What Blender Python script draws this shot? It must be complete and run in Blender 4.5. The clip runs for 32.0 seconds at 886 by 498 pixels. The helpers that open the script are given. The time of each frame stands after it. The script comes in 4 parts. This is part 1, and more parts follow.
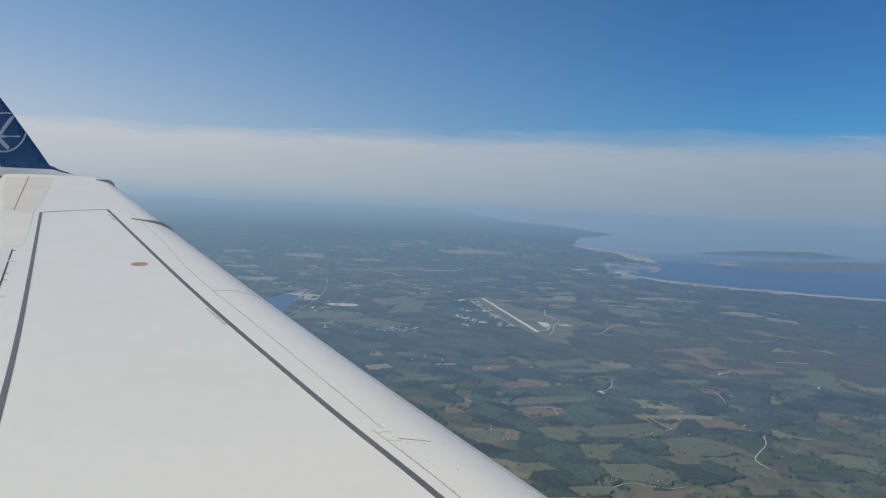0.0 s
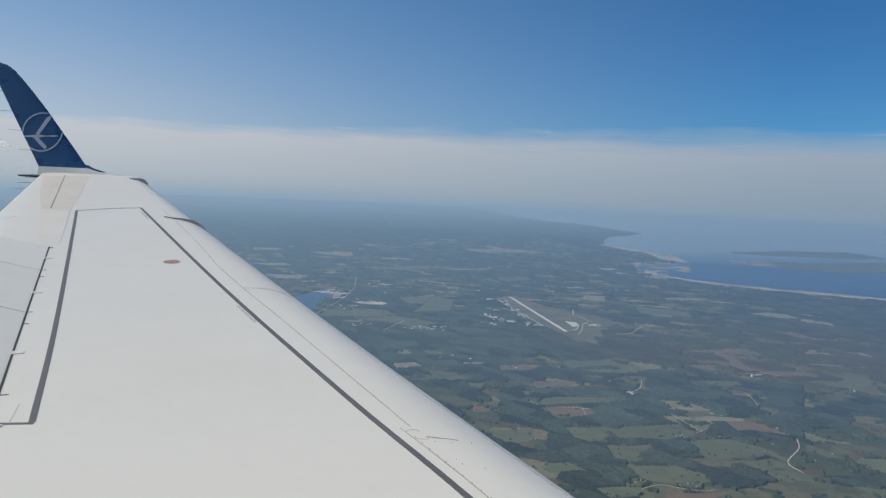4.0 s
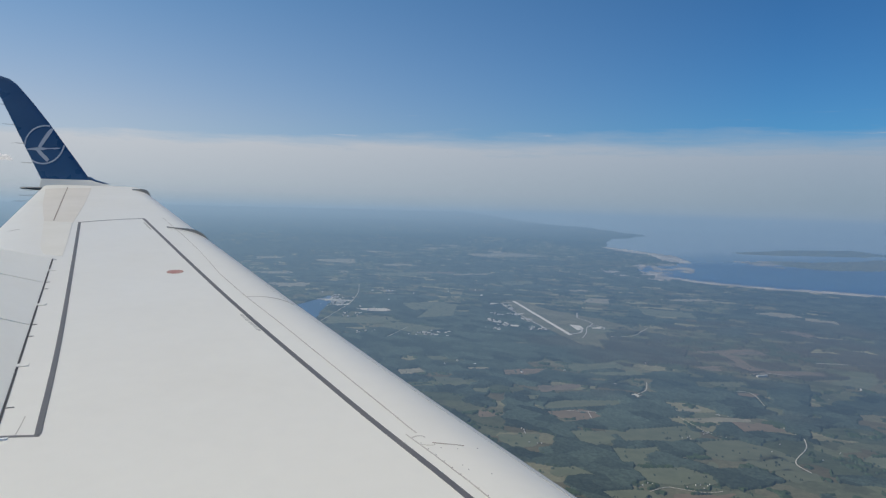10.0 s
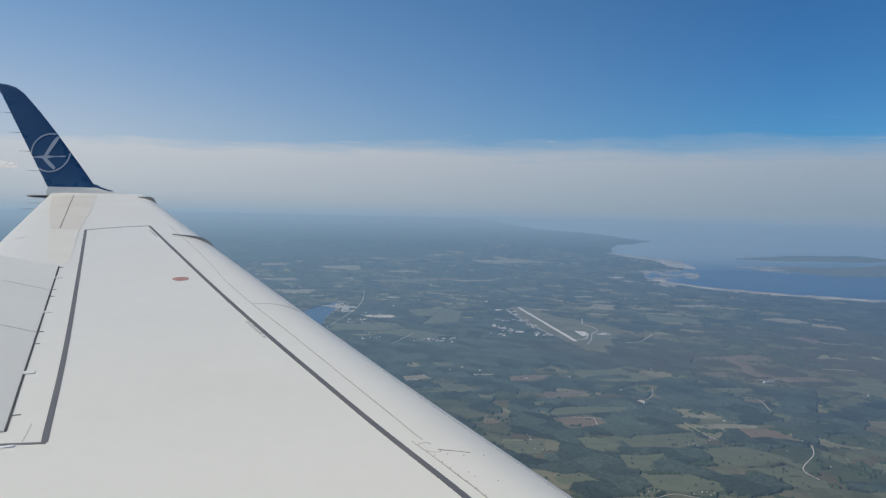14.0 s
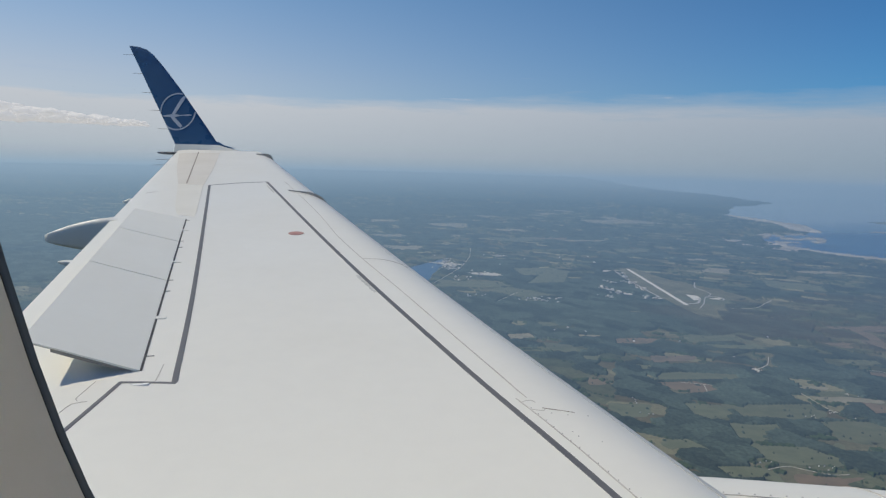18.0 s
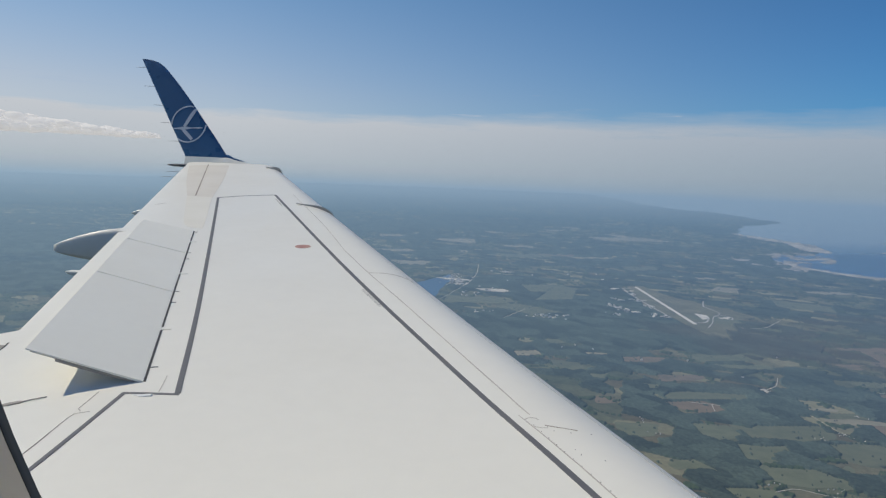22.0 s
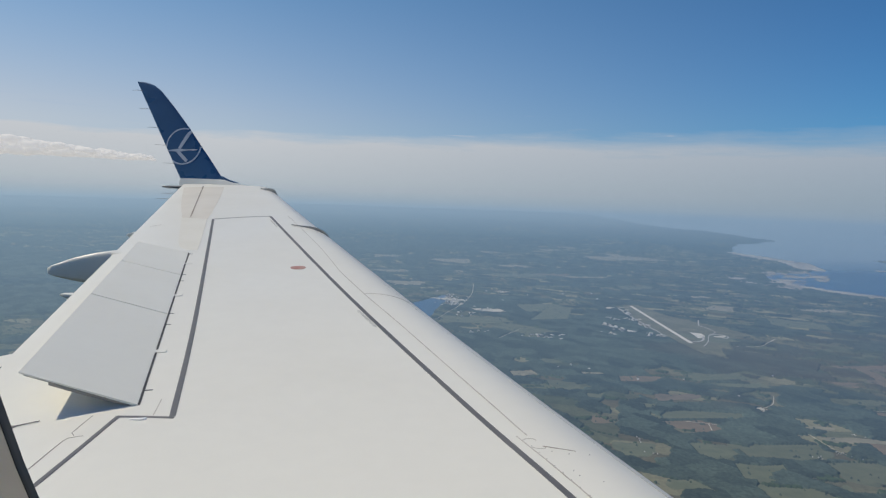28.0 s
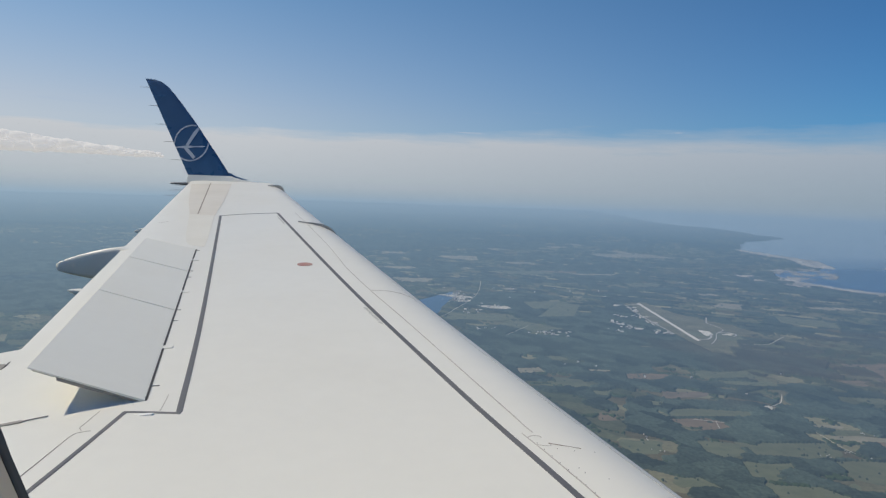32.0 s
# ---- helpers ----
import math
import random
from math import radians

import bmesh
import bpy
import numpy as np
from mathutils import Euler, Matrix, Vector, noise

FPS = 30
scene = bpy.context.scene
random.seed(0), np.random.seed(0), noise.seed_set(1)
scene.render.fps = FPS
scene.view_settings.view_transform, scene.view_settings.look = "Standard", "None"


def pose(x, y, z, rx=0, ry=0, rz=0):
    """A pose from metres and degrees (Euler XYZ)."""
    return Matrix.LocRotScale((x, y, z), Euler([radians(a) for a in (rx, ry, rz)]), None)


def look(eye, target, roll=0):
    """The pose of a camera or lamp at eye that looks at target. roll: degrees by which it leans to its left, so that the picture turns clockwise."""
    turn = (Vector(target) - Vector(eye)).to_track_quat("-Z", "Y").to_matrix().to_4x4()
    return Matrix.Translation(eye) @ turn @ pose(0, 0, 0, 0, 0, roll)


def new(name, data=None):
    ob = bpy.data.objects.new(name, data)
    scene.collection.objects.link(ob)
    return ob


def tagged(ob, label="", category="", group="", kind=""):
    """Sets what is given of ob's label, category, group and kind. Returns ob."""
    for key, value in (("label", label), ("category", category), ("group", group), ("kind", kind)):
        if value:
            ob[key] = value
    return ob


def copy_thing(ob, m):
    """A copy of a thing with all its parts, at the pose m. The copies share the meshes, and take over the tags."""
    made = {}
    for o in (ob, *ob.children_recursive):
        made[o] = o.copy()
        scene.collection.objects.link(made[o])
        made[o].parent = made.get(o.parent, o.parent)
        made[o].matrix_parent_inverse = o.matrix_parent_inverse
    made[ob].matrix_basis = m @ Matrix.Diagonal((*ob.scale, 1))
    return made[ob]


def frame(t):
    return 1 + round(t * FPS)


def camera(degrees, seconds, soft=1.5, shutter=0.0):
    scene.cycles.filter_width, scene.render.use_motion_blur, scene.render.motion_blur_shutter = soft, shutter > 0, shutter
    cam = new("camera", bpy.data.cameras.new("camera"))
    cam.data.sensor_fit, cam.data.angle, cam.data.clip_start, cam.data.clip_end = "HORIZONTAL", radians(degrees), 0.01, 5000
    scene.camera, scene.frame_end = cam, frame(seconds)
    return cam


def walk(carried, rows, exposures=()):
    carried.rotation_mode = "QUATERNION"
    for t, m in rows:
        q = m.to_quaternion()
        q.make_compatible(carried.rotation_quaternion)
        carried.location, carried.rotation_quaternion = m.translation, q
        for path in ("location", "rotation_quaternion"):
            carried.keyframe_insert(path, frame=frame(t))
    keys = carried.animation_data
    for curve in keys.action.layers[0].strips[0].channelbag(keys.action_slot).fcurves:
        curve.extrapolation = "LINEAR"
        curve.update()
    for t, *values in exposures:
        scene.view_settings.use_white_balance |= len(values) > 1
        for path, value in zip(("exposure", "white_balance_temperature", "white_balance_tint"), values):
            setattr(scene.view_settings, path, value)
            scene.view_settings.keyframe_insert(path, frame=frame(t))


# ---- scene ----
EYE = 80.0
cam = camera(62.0, 32.0, soft=1.3)
# seconds, metres along the aircraft, yaw, pitch, lean: the camera is held behind the cabin window and turns
ROWS = [
    (0.0, 0.0, -6.299, -4.165, 2.547),
    (0.5, 0.0, -5.646, -4.311, 2.726),
    (1.0, 0.0, -5.274, -4.489, 2.783),
    (1.5, 0.0, -4.898, -4.335, 2.825),
    (2.0, 0.0, -4.588, -4.09, 2.784),
    (2.5, 0.0, -4.377, -4.132, 2.904),
    (3.0, 0.0, -4.312, -4.472, 2.719),
    (3.5, 0.0, -4.172, -4.448, 2.689),
    (5.5, 0.0, -4.077, -3.981, 2.287),
    (6.0, 0.0, -4.088, -3.94, 2.312),
    (6.5, 0.0, -4.069, -3.978, 2.117),
    (7.0, 0.0, -4.038, -3.917, 2.024),
    (7.5, 0.0, -4.005, -4.025, 1.93),
    (8.0, 0.0, -3.938, -3.82, 2.136),
    (8.5, 0.0, -3.916, -4.169, 1.877),
    (9.0, 0.0, -3.953, -4.316, 1.843),
    (9.5, 0.0, -3.904, -3.879, 1.781),
    (10.0, 0.0, -3.894, -3.947, 1.579),
    (10.5, 0.0, -3.95, -4.223, 1.526),
    (11.0, 0.0, -3.951, -4.152, 1.553),
    (11.5, 0.0, -3.882, -3.727, 1.491),
    (12.0, 0.0, -3.754, -3.373, 1.432),
    (12.5, 0.0, -3.693, -3.499, 1.496),
    (13.0, 0.0, -3.6, -3.561, 1.527),
    (13.5, 0.0, -3.622, -3.492, 1.392),
    (14.0, -0.0035, -3.517, -3.46, 1.387),
    (14.5, -0.007, -2.99, -5.091, 1.629),
    (15.0, -0.01, 0.915, -6.995, 1.834),
    (15.5, -0.007, 3.646, -7.087, 1.907),
    (17.5, -0.007, 4.649, -7.03, 1.56),
    (18.0, -0.0067, 4.701, -6.915, 1.665),
    (18.5, -0.0063, 4.614, -6.944, 1.622),
    (19.0, -0.006, 4.441, -6.941, 1.596),
    (19.5, 0.0, 4.718, -6.941, 1.8),
    (20.0, 0.008, 5.7, -7.058, 2.402),
    (20.5, 0.009, 6.031, -6.899, 2.759),
    (21.0, 0.01, 5.928, -6.473, 2.756),
    (21.5, 0.009, 5.446, -5.912, 2.567),
    (22.0, 0.008, 5.364, -5.75, 2.391),
    (22.5, 0.007, 5.113, -5.291, 2.327),
    (23.0, 0.006, 5.004, -4.925, 2.149),
    (23.5, 0.0055, 4.701, -4.685, 2.184),
    (24.0, 0.005, 4.633, -4.501, 2.226),
    (24.5, 0.0047, 4.654, -4.403, 2.238),
    (25.0, 0.0043, 4.681, -4.354, 2.132),
    (25.5, 0.004, 4.7, -4.311, 2.157),
    (27.5, 0.0032, 4.968, -4.165, 2.062),
    (28.0, 0.003, 5.027, -4.165, 2.063),
    (28.5, 0.0025, 5.05, -4.088, 2.031),
    (29.0, 0.002, 5.099, -4.031, 2.076),
    (29.5, 0.001, 5.221, -3.84, 2.058),
    (30.0, 0.0, 5.335, -3.649, 2.208),
    (30.5, 0.002, 5.446, -3.58, 2.214),
    (31.0, 0.004, 5.549, -3.396, 2.197),
    (31.5, 0.0065, 5.687, -3.852, 2.133),
    (32.0, 0.009, 5.574, -4.421, 2.134),
]
walk(cam, [(t, pose(x, 0, EYE, 0, 0, yaw) @ pose(0, 0, 0, 90 + pitch) @ pose(0, 0, 0, 0, 0, lean)) for t, x, yaw, pitch, lean in ROWS],
     exposures=[(0.0, 0.0, 6450, 10), (13.0, 0.0, 6450, 10), (18.0, 0.0, 6480, 10), (21.0, 0.02, 6540, 10), (25.0, 0.03, 6600, 10), (32.0, 0.04, 6640, 10)])

# ---- sky, sun, haze ----
SUN = Vector((-0.70, 0.08, 0.72)).normalized()      # towards the sun: behind the wing, half way up
world = bpy.data.worlds.new("sky")
world.use_nodes = True
scene.world = world
wn = world.node_tree
sky = wn.nodes.new("ShaderNodeTexSky")
sky.sky_type = "NISHITA"
sky.sun_disc = False
sky.sun_elevation = math.asin(SUN.z)
sky.sun_rotation = math.atan2(SUN.x, SUN.y)
sky.altitude = 1600
sky.air_density, sky.dust_density, sky.ozone_density = 1.0, 1.0, 4.0
deep = wn.nodes.new("ShaderNodeMix")          # the deep blue of the high, dry air
deep.data_type, deep.blend_type = "RGBA", "MULTIPLY"
deep.inputs["Factor"].default_value = 1.0
deep.inputs["B"].default_value = (0.338, 0.76, 1.05, 1)
wn.links.new(sky.outputs[0], deep.inputs["A"])
wn.links.new(deep.outputs["Result"], wn.nodes["Background"].inputs[0])
wn.nodes["Background"].inputs[1].default_value = 0.082
sun = new("sun", bpy.data.lights.new("sun", "SUN"))
sun.data.energy, sun.data.angle, sun.data.color = 3.5, radians(0.53), (1.0, 0.90, 0.72)
sun.matrix_world = look((0, 0, 400), Vector((0, 0, 400)) - SUN)


# ---- materials ----
def nodes_of(name):
    m = bpy.data.materials.new(name)
    m.use_nodes = True
    return m, m.node_tree, m.node_tree.nodes["Principled BSDF"]


def node(tree, kind, **values):
    n = tree.nodes.new(kind)
    for key, value in values.items():
        n.inputs[key].default_value = value
    return n


def noise_tex(tree, scale, detail=4.0, rough=0.55, coords=None):
    if coords is None:
        coords = tree.nodes.new("ShaderNodeTexCoord").outputs["Object"]
    n = node(tree, "ShaderNodeTexNoise", Scale=scale, Detail=detail, Roughness=rough)
    tree.links.new(coords, n.inputs["Vector"])
    return n.outputs["Fac"]


def calc(tree, op, a, b=0.0, clamp=False):
    n = tree.nodes.new("ShaderNodeMath")
    n.operation, n.use_clamp = op, clamp
    for i, v in enumerate((a, b)):
        if isinstance(v, (int, float)):
            n.inputs[i].default_value = v
        else:
            tree.links.new(v, n.inputs[i])
    return n.outputs[0]


def blend(tree, fac, a, b):
    n = tree.nodes.new("ShaderNodeMix")
    n.data_type = "RGBA"
    for sock, v in ((n.inputs["Factor"], fac), (n.inputs["A"], a), (n.inputs["B"], b)):
        if isinstance(v, (int, float)):
            sock.default_value = v
        elif isinstance(v, tuple):
            sock.default_value = (*v, 1)
        else:
            tree.links.new(v, sock)
    return n.outputs["Result"]


def ramp(tree, value, low, high):
    n = node(tree, "ShaderNodeMapRange", **{"From Min": low, "From Max": high})
    tree.links.new(value, n.inputs["Value"])
    return n.outputs["Result"]


def surface(name, color, other, rough=0.5, scale=2.0, fine=40.0, metal=0.0, bump=0.0, amount=0.6, random=0.0):
    """Two colours mixed by broad stains and fine grain."""
    m, tree, bsdf = nodes_of(name)
    broad = ramp(tree, noise_tex(tree, scale), 0.38, 0.68)
    grain = ramp(tree, noise_tex(tree, fine, 3), 0.35, 0.7)
    fac = calc(tree, "MULTIPLY", calc(tree, "ADD", calc(tree, "MULTIPLY", broad, 0.7), calc(tree, "MULTIPLY", grain, 0.3)), amount)
    if random:
        info = tree.nodes.new("ShaderNodeObjectInfo").outputs["Random"]
        fac = calc(tree, "ADD", fac, calc(tree, "MULTIPLY", info, random), True)
    tree.links.new(blend(tree, fac, color, other), bsdf.inputs["Base Color"])
    bsdf.inputs["Metallic"].default_value = metal
    tree.links.new(calc(tree, "ADD", rough - 0.06, calc(tree, "MULTIPLY", broad, 0.12)), bsdf.inputs["Roughness"])
    if bump:
        b = node(tree, "ShaderNodeBump", Strength=bump, Distance=0.01)
        tree.links.new(noise_tex(tree, fine, 3), b.inputs["Height"])
        tree.links.new(b.outputs[0], bsdf.inputs["Normal"])
    return m


WHITE = surface("white_wing_paint", (0.755, 0.756, 0.708), (0.68, 0.683, 0.642), 0.42, 0.55, 9.0)
SPOILER = surface("grey_spoiler_paint", (0.885, 0.883, 0.805), (0.83, 0.828, 0.758), 0.5, 1.2, 18.0)
STAIN = surface("worn_beige_paint", (0.68, 0.66, 0.605), (0.60, 0.578, 0.525), 0.55, 1.5, 14.0)
FADED = surface("faded_paint", (0.735, 0.725, 0.66), (0.67, 0.66, 0.605), 0.5, 2.5, 16.0)
SEAL = surface("grey_sealant", (0.115, 0.12, 0.13), (0.17, 0.175, 0.185), 0.6, 3.0, 30.0)
GAP = surface("dark_gap", (0.045, 0.047, 0.05), (0.08, 0.08, 0.085), 0.8, 4.0, 30.0)
BROWN = surface("brown_grimy_joint", (0.20, 0.17, 0.14), (0.32, 0.28, 0.24), 0.7, 3.0, 25.0)
UNDER = surface("grey_underside", (0.46, 0.46, 0.44), (0.38, 0.38, 0.37), 0.6, 3.0, 20.0)
VANE = surface("dark_grey_paint", (0.12, 0.135, 0.15), (0.16, 0.175, 0.19), 0.5, 3.0, 20.0)
SEAM = surface("thin_grimy_seam", (0.34, 0.33, 0.305), (0.56, 0.545, 0.51), 0.7, 2.5, 25.0, amount=1.0)
NAVY = surface("navy_winglet_paint", (0.030, 0.092, 0.200), (0.038, 0.105, 0.22), 0.3, 1.4, 10.0)
LOGO = surface("pale_logo_paint", (0.55, 0.58, 0.62), (0.48, 0.51, 0.56), 0.4, 3.0, 20.0)
RED = surface("faded_red_paint", (0.36, 0.14, 0.115), (0.50, 0.36, 0.31), 0.55, 18.0, 60.0, amount=0.9)
SCORE = surface("grey_score_in_paint", (0.26, 0.25, 0.235), (0.36, 0.35, 0.33), 0.7, 3.0, 25.0)
STENCIL = surface("faded_grey_stencil", (0.34, 0.345, 0.34), (0.5, 0.5, 0.48), 0.6, 12.0, 60.0, amount=0.9)
METAL = surface("bare_metal", (0.55, 0.56, 0.58), (0.40, 0.41, 0.43), 0.35, 6.0, 40.0, metal=1.0)
FOIL = surface("bright_tape", (0.96, 0.96, 0.95), (0.9, 0.9, 0.9), 0.2, 6.0, 40.0)
WICK = surface("grey_wick", (0.14, 0.14, 0.15), (0.2, 0.2, 0.2), 0.6)
TRIM = surface("beige_cabin_plastic", (0.50, 0.49, 0.46), (0.44, 0.43, 0.40), 0.5, 3.0, 90.0)
RUBBER = surface("black_window_seal", (0.018, 0.018, 0.02), (0.03, 0.03, 0.03), 0.6, 8.0, 90.0)
CLOUD, _ct, _cb = nodes_of("white_cloud")
_ct.nodes.remove(_cb)
_cd = node(_ct, "ShaderNodeBsdfDiffuse", Color=(0.50, 0.49, 0.48, 1))
_cl = node(_ct, "ShaderNodeBsdfTranslucent", Color=(0.50, 0.49, 0.48, 1))
_cm = node(_ct, "ShaderNodeMixShader", Fac=0.5)
_ct.links.new(_cd.outputs[0], _cm.inputs[1])
_ct.links.new(_cl.outputs[0], _cm.inputs[2])
_ce = node(_ct, "ShaderNodeEmission", Color=(0.36, 0.362, 0.365, 1), Strength=1.0)     # added glow standing in for light scattered on inside the cloud
_ca = _ct.nodes.new("ShaderNodeAddShader")
_ct.links.new(_cm.outputs[0], _ca.inputs[0])
_ct.links.new(_ce.outputs[0], _ca.inputs[1])
_ct.links.new(_ca.outputs[0], _ct.nodes["Material Output"].inputs["Surface"])
CONCRETE = surface("pale_concrete", (0.66, 0.63, 0.57), (0.50, 0.48, 0.44), 0.9, 0.08, 0.8)
ASPHALT = surface("grey_asphalt", (0.40, 0.385, 0.36), (0.30, 0.29, 0.28), 0.9, 0.1, 1.0)
GRAVEL = surface("pale_gravel", (0.56, 0.52, 0.44), (0.42, 0.39, 0.33), 0.95, 0.2, 1.5)
HOUSE = surface("pale_house_wall", (0.70, 0.68, 0.64), (0.45, 0.41, 0.36), 0.8, 1.0, 8.0, amount=0.2, random=0.8)
ROOF = surface("house_roof", (0.72, 0.71, 0.69), (0.22, 0.15, 0.12), 0.7, 1.0, 8.0, amount=0.2, random=0.8)
WATER, _wt, _wb = nodes_of("blue_water")
_wb.inputs["Base Color"].default_value = (0.02, 0.06, 0.115, 1)
_wb.inputs["Specular IOR Level"].default_value = 0.5
_wb.inputs["IOR"].default_value = 1.33
_b = node(_wt, "ShaderNodeBump", Strength=0.03, Distance=0.3)
_wt.links.new(noise_tex(_wt, 0.35, 5), _b.inputs["Height"])
_wy = _wt.nodes.new("ShaderNodeSeparateXYZ")                                             # ruffled along the shore, calm further out
_wt.links.new(_wt.nodes.new("ShaderNodeNewGeometry").outputs["Position"], _wy.inputs[0])
_wt.links.new(calc(_wt, "SUBTRACT", 0.34, calc(_wt, "MULTIPLY", ramp(_wt, calc(_wt, "ADD", _wy.outputs["Y"], calc(_wt, "MULTIPLY", noise_tex(_wt, 0.006, 4), 300.0)), 1080, 1480), 0.29)), _wb.inputs["Roughness"])
_wt.links.new(_b.outputs[0], _wb.inputs["Normal"])
_wt.links.new(blend(_wt, ramp(_wt, noise_tex(_wt, 0.006, 4), 0.4, 0.65), (0.012, 0.060, 0.140), (0.026, 0.085, 0.160)), _wb.inputs["Base Color"])


def cover_material(name, grain, amount):
    """Land whose cover is stored on the mesh, with a broad and a fine mottling."""
    m, tree, bsdf = nodes_of(name)
    att = tree.nodes.new("ShaderNodeAttribute")
    att.attribute_name = "cover"
    geo = tree.nodes.new("ShaderNodeNewGeometry").outputs["Position"]
    f = calc(tree, "MULTIPLY", ramp(tree, noise_tex(tree, grain, 6, 0.7, geo), 0.3, 0.72), amount)
    dark = tree.nodes.new("ShaderNodeVectorMath")
    dark.operation = "SCALE"
    tree.links.new(att.outputs["Color"], dark.inputs[0])
    dark.inputs["Scale"].default_value = 0.55
    tree.links.new(blend(tree, f, att.outputs["Color"], dark.outputs[0]), bsdf.inputs["Base Color"])
    bsdf.inputs["Roughness"].default_value = 0.95
    bsdf.inputs["Specular IOR Level"].default_value = 0.1
    return m


LAND = cover_material("land_cover", 0.5, 0.8)


def field_material(name, color, other):
    m = surface(name, color, other, 0.95, 0.16, 1.6, amount=0.9, random=0.2)
    return m


MEADOW = field_material("green_meadow", (0.132, 0.142, 0.076), (0.092, 0.104, 0.058))
OLIVE = field_material("olive_pasture", (0.120, 0.125, 0.066), (0.085, 0.098, 0.055))
STUBBLE = field_material("tan_field", (0.27, 0.24, 0.165), (0.165, 0.155, 0.105))
PLOUGHED = field_material("reddish_bare_soil", (0.178, 0.125, 0.076), (0.122, 0.10, 0.064))
HEATH = field_material("brown_heath", (0.165, 0.122, 0.082), (0.095, 0.082, 0.056))


# ---- mesh helpers ----
def link_mesh(name, bm, material, parent=None, label="", smooth=None):
    me = bpy.data.meshes.new(name)
    bmesh.ops.recalc_face_normals(bm, faces=bm.faces)
    bm.to_mesh(me)
    bm.free()
    if smooth is not None:
        me.shade_smooth()
        if smooth < 180:
            me.set_sharp_from_angle(angle=radians(smooth))
    me.materials.append(material)
    ob = new(name, me)
    ob.parent = parent
    if label:
        ob["label"] = label
    return ob


def part(name, bm, material, parent, label="", smooth=None):
    return link_mesh(name, bm, material, parent, label, smooth)


def thing(name, at, label, category, group="", kind=""):
    e = new(name)
    e.location = at
    e.empty_display_size = 0.2
    return tagged(e, label, category, group, kind)


def loft(rings, closed=True, caps=True):
    bm = bmesh.new()
    vs = [[bm.verts.new(p) for p in ring] for ring in rings]
    n = len(rings[0])
    for a, b in zip(vs, vs[1:]):
        for i in range(n if closed else n - 1):
            j = (i + 1) % n
            bm.faces.new((a[i], a[j], b[j], b[i]))
    if caps and closed:
        bm.faces.new(vs[0][::-1])
        bm.faces.new(vs[-1])
    return bm


def prism(outline, low, high):
    """A slab over a flat outline; low and high are heights, or functions of x and y."""
    f = lambda h, p: h(*p) if callable(h) else h
    return loft([[(x, y, f(low, (x, y))) for x, y in outline], [(x, y, f(high, (x, y))) for x, y in outline]])


def spline(points, steps=6, closed=False):
    """A smooth line through a few corners."""
    n = len(points)
    out = []
    for i in range(n if closed else n - 1):
        p = [Vector(points[(i + k) % n] if closed else points[min(max(i + k, 0), n - 1)]) for k in (-1, 0, 1, 2)]
        for s in range(steps):
            t = s / steps
            out.append(0.5 * (2 * p[1] + (p[2] - p[0]) * t + (2 * p[0] - 5 * p[1] + 4 * p[2] - p[3]) * t * t + (3 * p[1] - p[0] - 3 * p[2] + p[3]) * t ** 3))
    if not closed:
        out.append(Vector(points[-1]))
    return out


def ribbon(points, width, height, base):
    """A low strip along a line in the plan; base gives the ground's height under it."""
    rings = []
    for i, p in enumerate(points):
        d = (points[min(i + 1, len(points) - 1)] - points[max(i - 1, 0)]).normalized()
        side = Vector((-d.y, d.x)) * width / 2
        a, b = p - side, p + side
        za, zb = base(a.x, a.y), base(b.x, b.y)
        rings.append([(a.x, a.y, za - 0.002), (a.x, a.y, za + height), (b.x, b.y, zb + height), (b.x, b.y, zb - 0.002)])
    return loft(rings)


def tube(points, radius, sides=8, ends=(1.0, 1.0)):
    rings = []
    n = len(points)
    for i, p in enumerate(points):
        d = (Vector(points[min(i + 1, n - 1)]) - Vector(points[max(i - 1, 0)])).normalized()
        a = d.orthogonal().normalized()
        b = d.cross(a)
        r = radius * (ends[0] + (ends[1] - ends[0]) * i / (n - 1))
        rings.append([Vector(p) + a * r * math.cos(math.tau * k / sides) + b * r * math.sin(math.tau * k / sides) for k in range(sides)])
    return loft(rings)


# ---- the land: one sheet, its woods and fields ----
def sag(x, y):
    """How far the round earth falls away."""
    return -(x * x + y * y) / 4000000.0


def lattice(ix, iy, seed):
    h = (ix.astype(np.int64) * 374761393 + iy.astype(np.int64) * 668265263 + seed * 69069) & 0xFFFFFFFF
    h = ((h ^ (h >> 13)) * 1274126177) & 0xFFFFFFFF
    return ((h ^ (h >> 16)) & 0xFFFF) / 65535.0


def value_noise(x, y, seed):
    ix, iy = np.floor(x), np.floor(y)
    fx, fy = x - ix, y - iy
    fx, fy = fx * fx * (3 - 2 * fx), fy * fy * (3 - 2 * fy)
    a, b = lattice(ix, iy, seed), lattice(ix + 1, iy, seed)
    c, d = lattice(ix, iy + 1, seed), lattice(ix + 1, iy + 1, seed)
    return (a + (b - a) * fx) * (1 - fy) + (c + (d - c) * fx) * fy


def fbm(x, y, size, seed, octaves=4):
    out, amp, total = 0, 1.0, 0
    for k in range(octaves):
        out = out + amp * value_noise(x / size * 2 ** k, y / size * 2 ** k, seed + k)
        total += amp
        amp *= 0.55
    return out / total


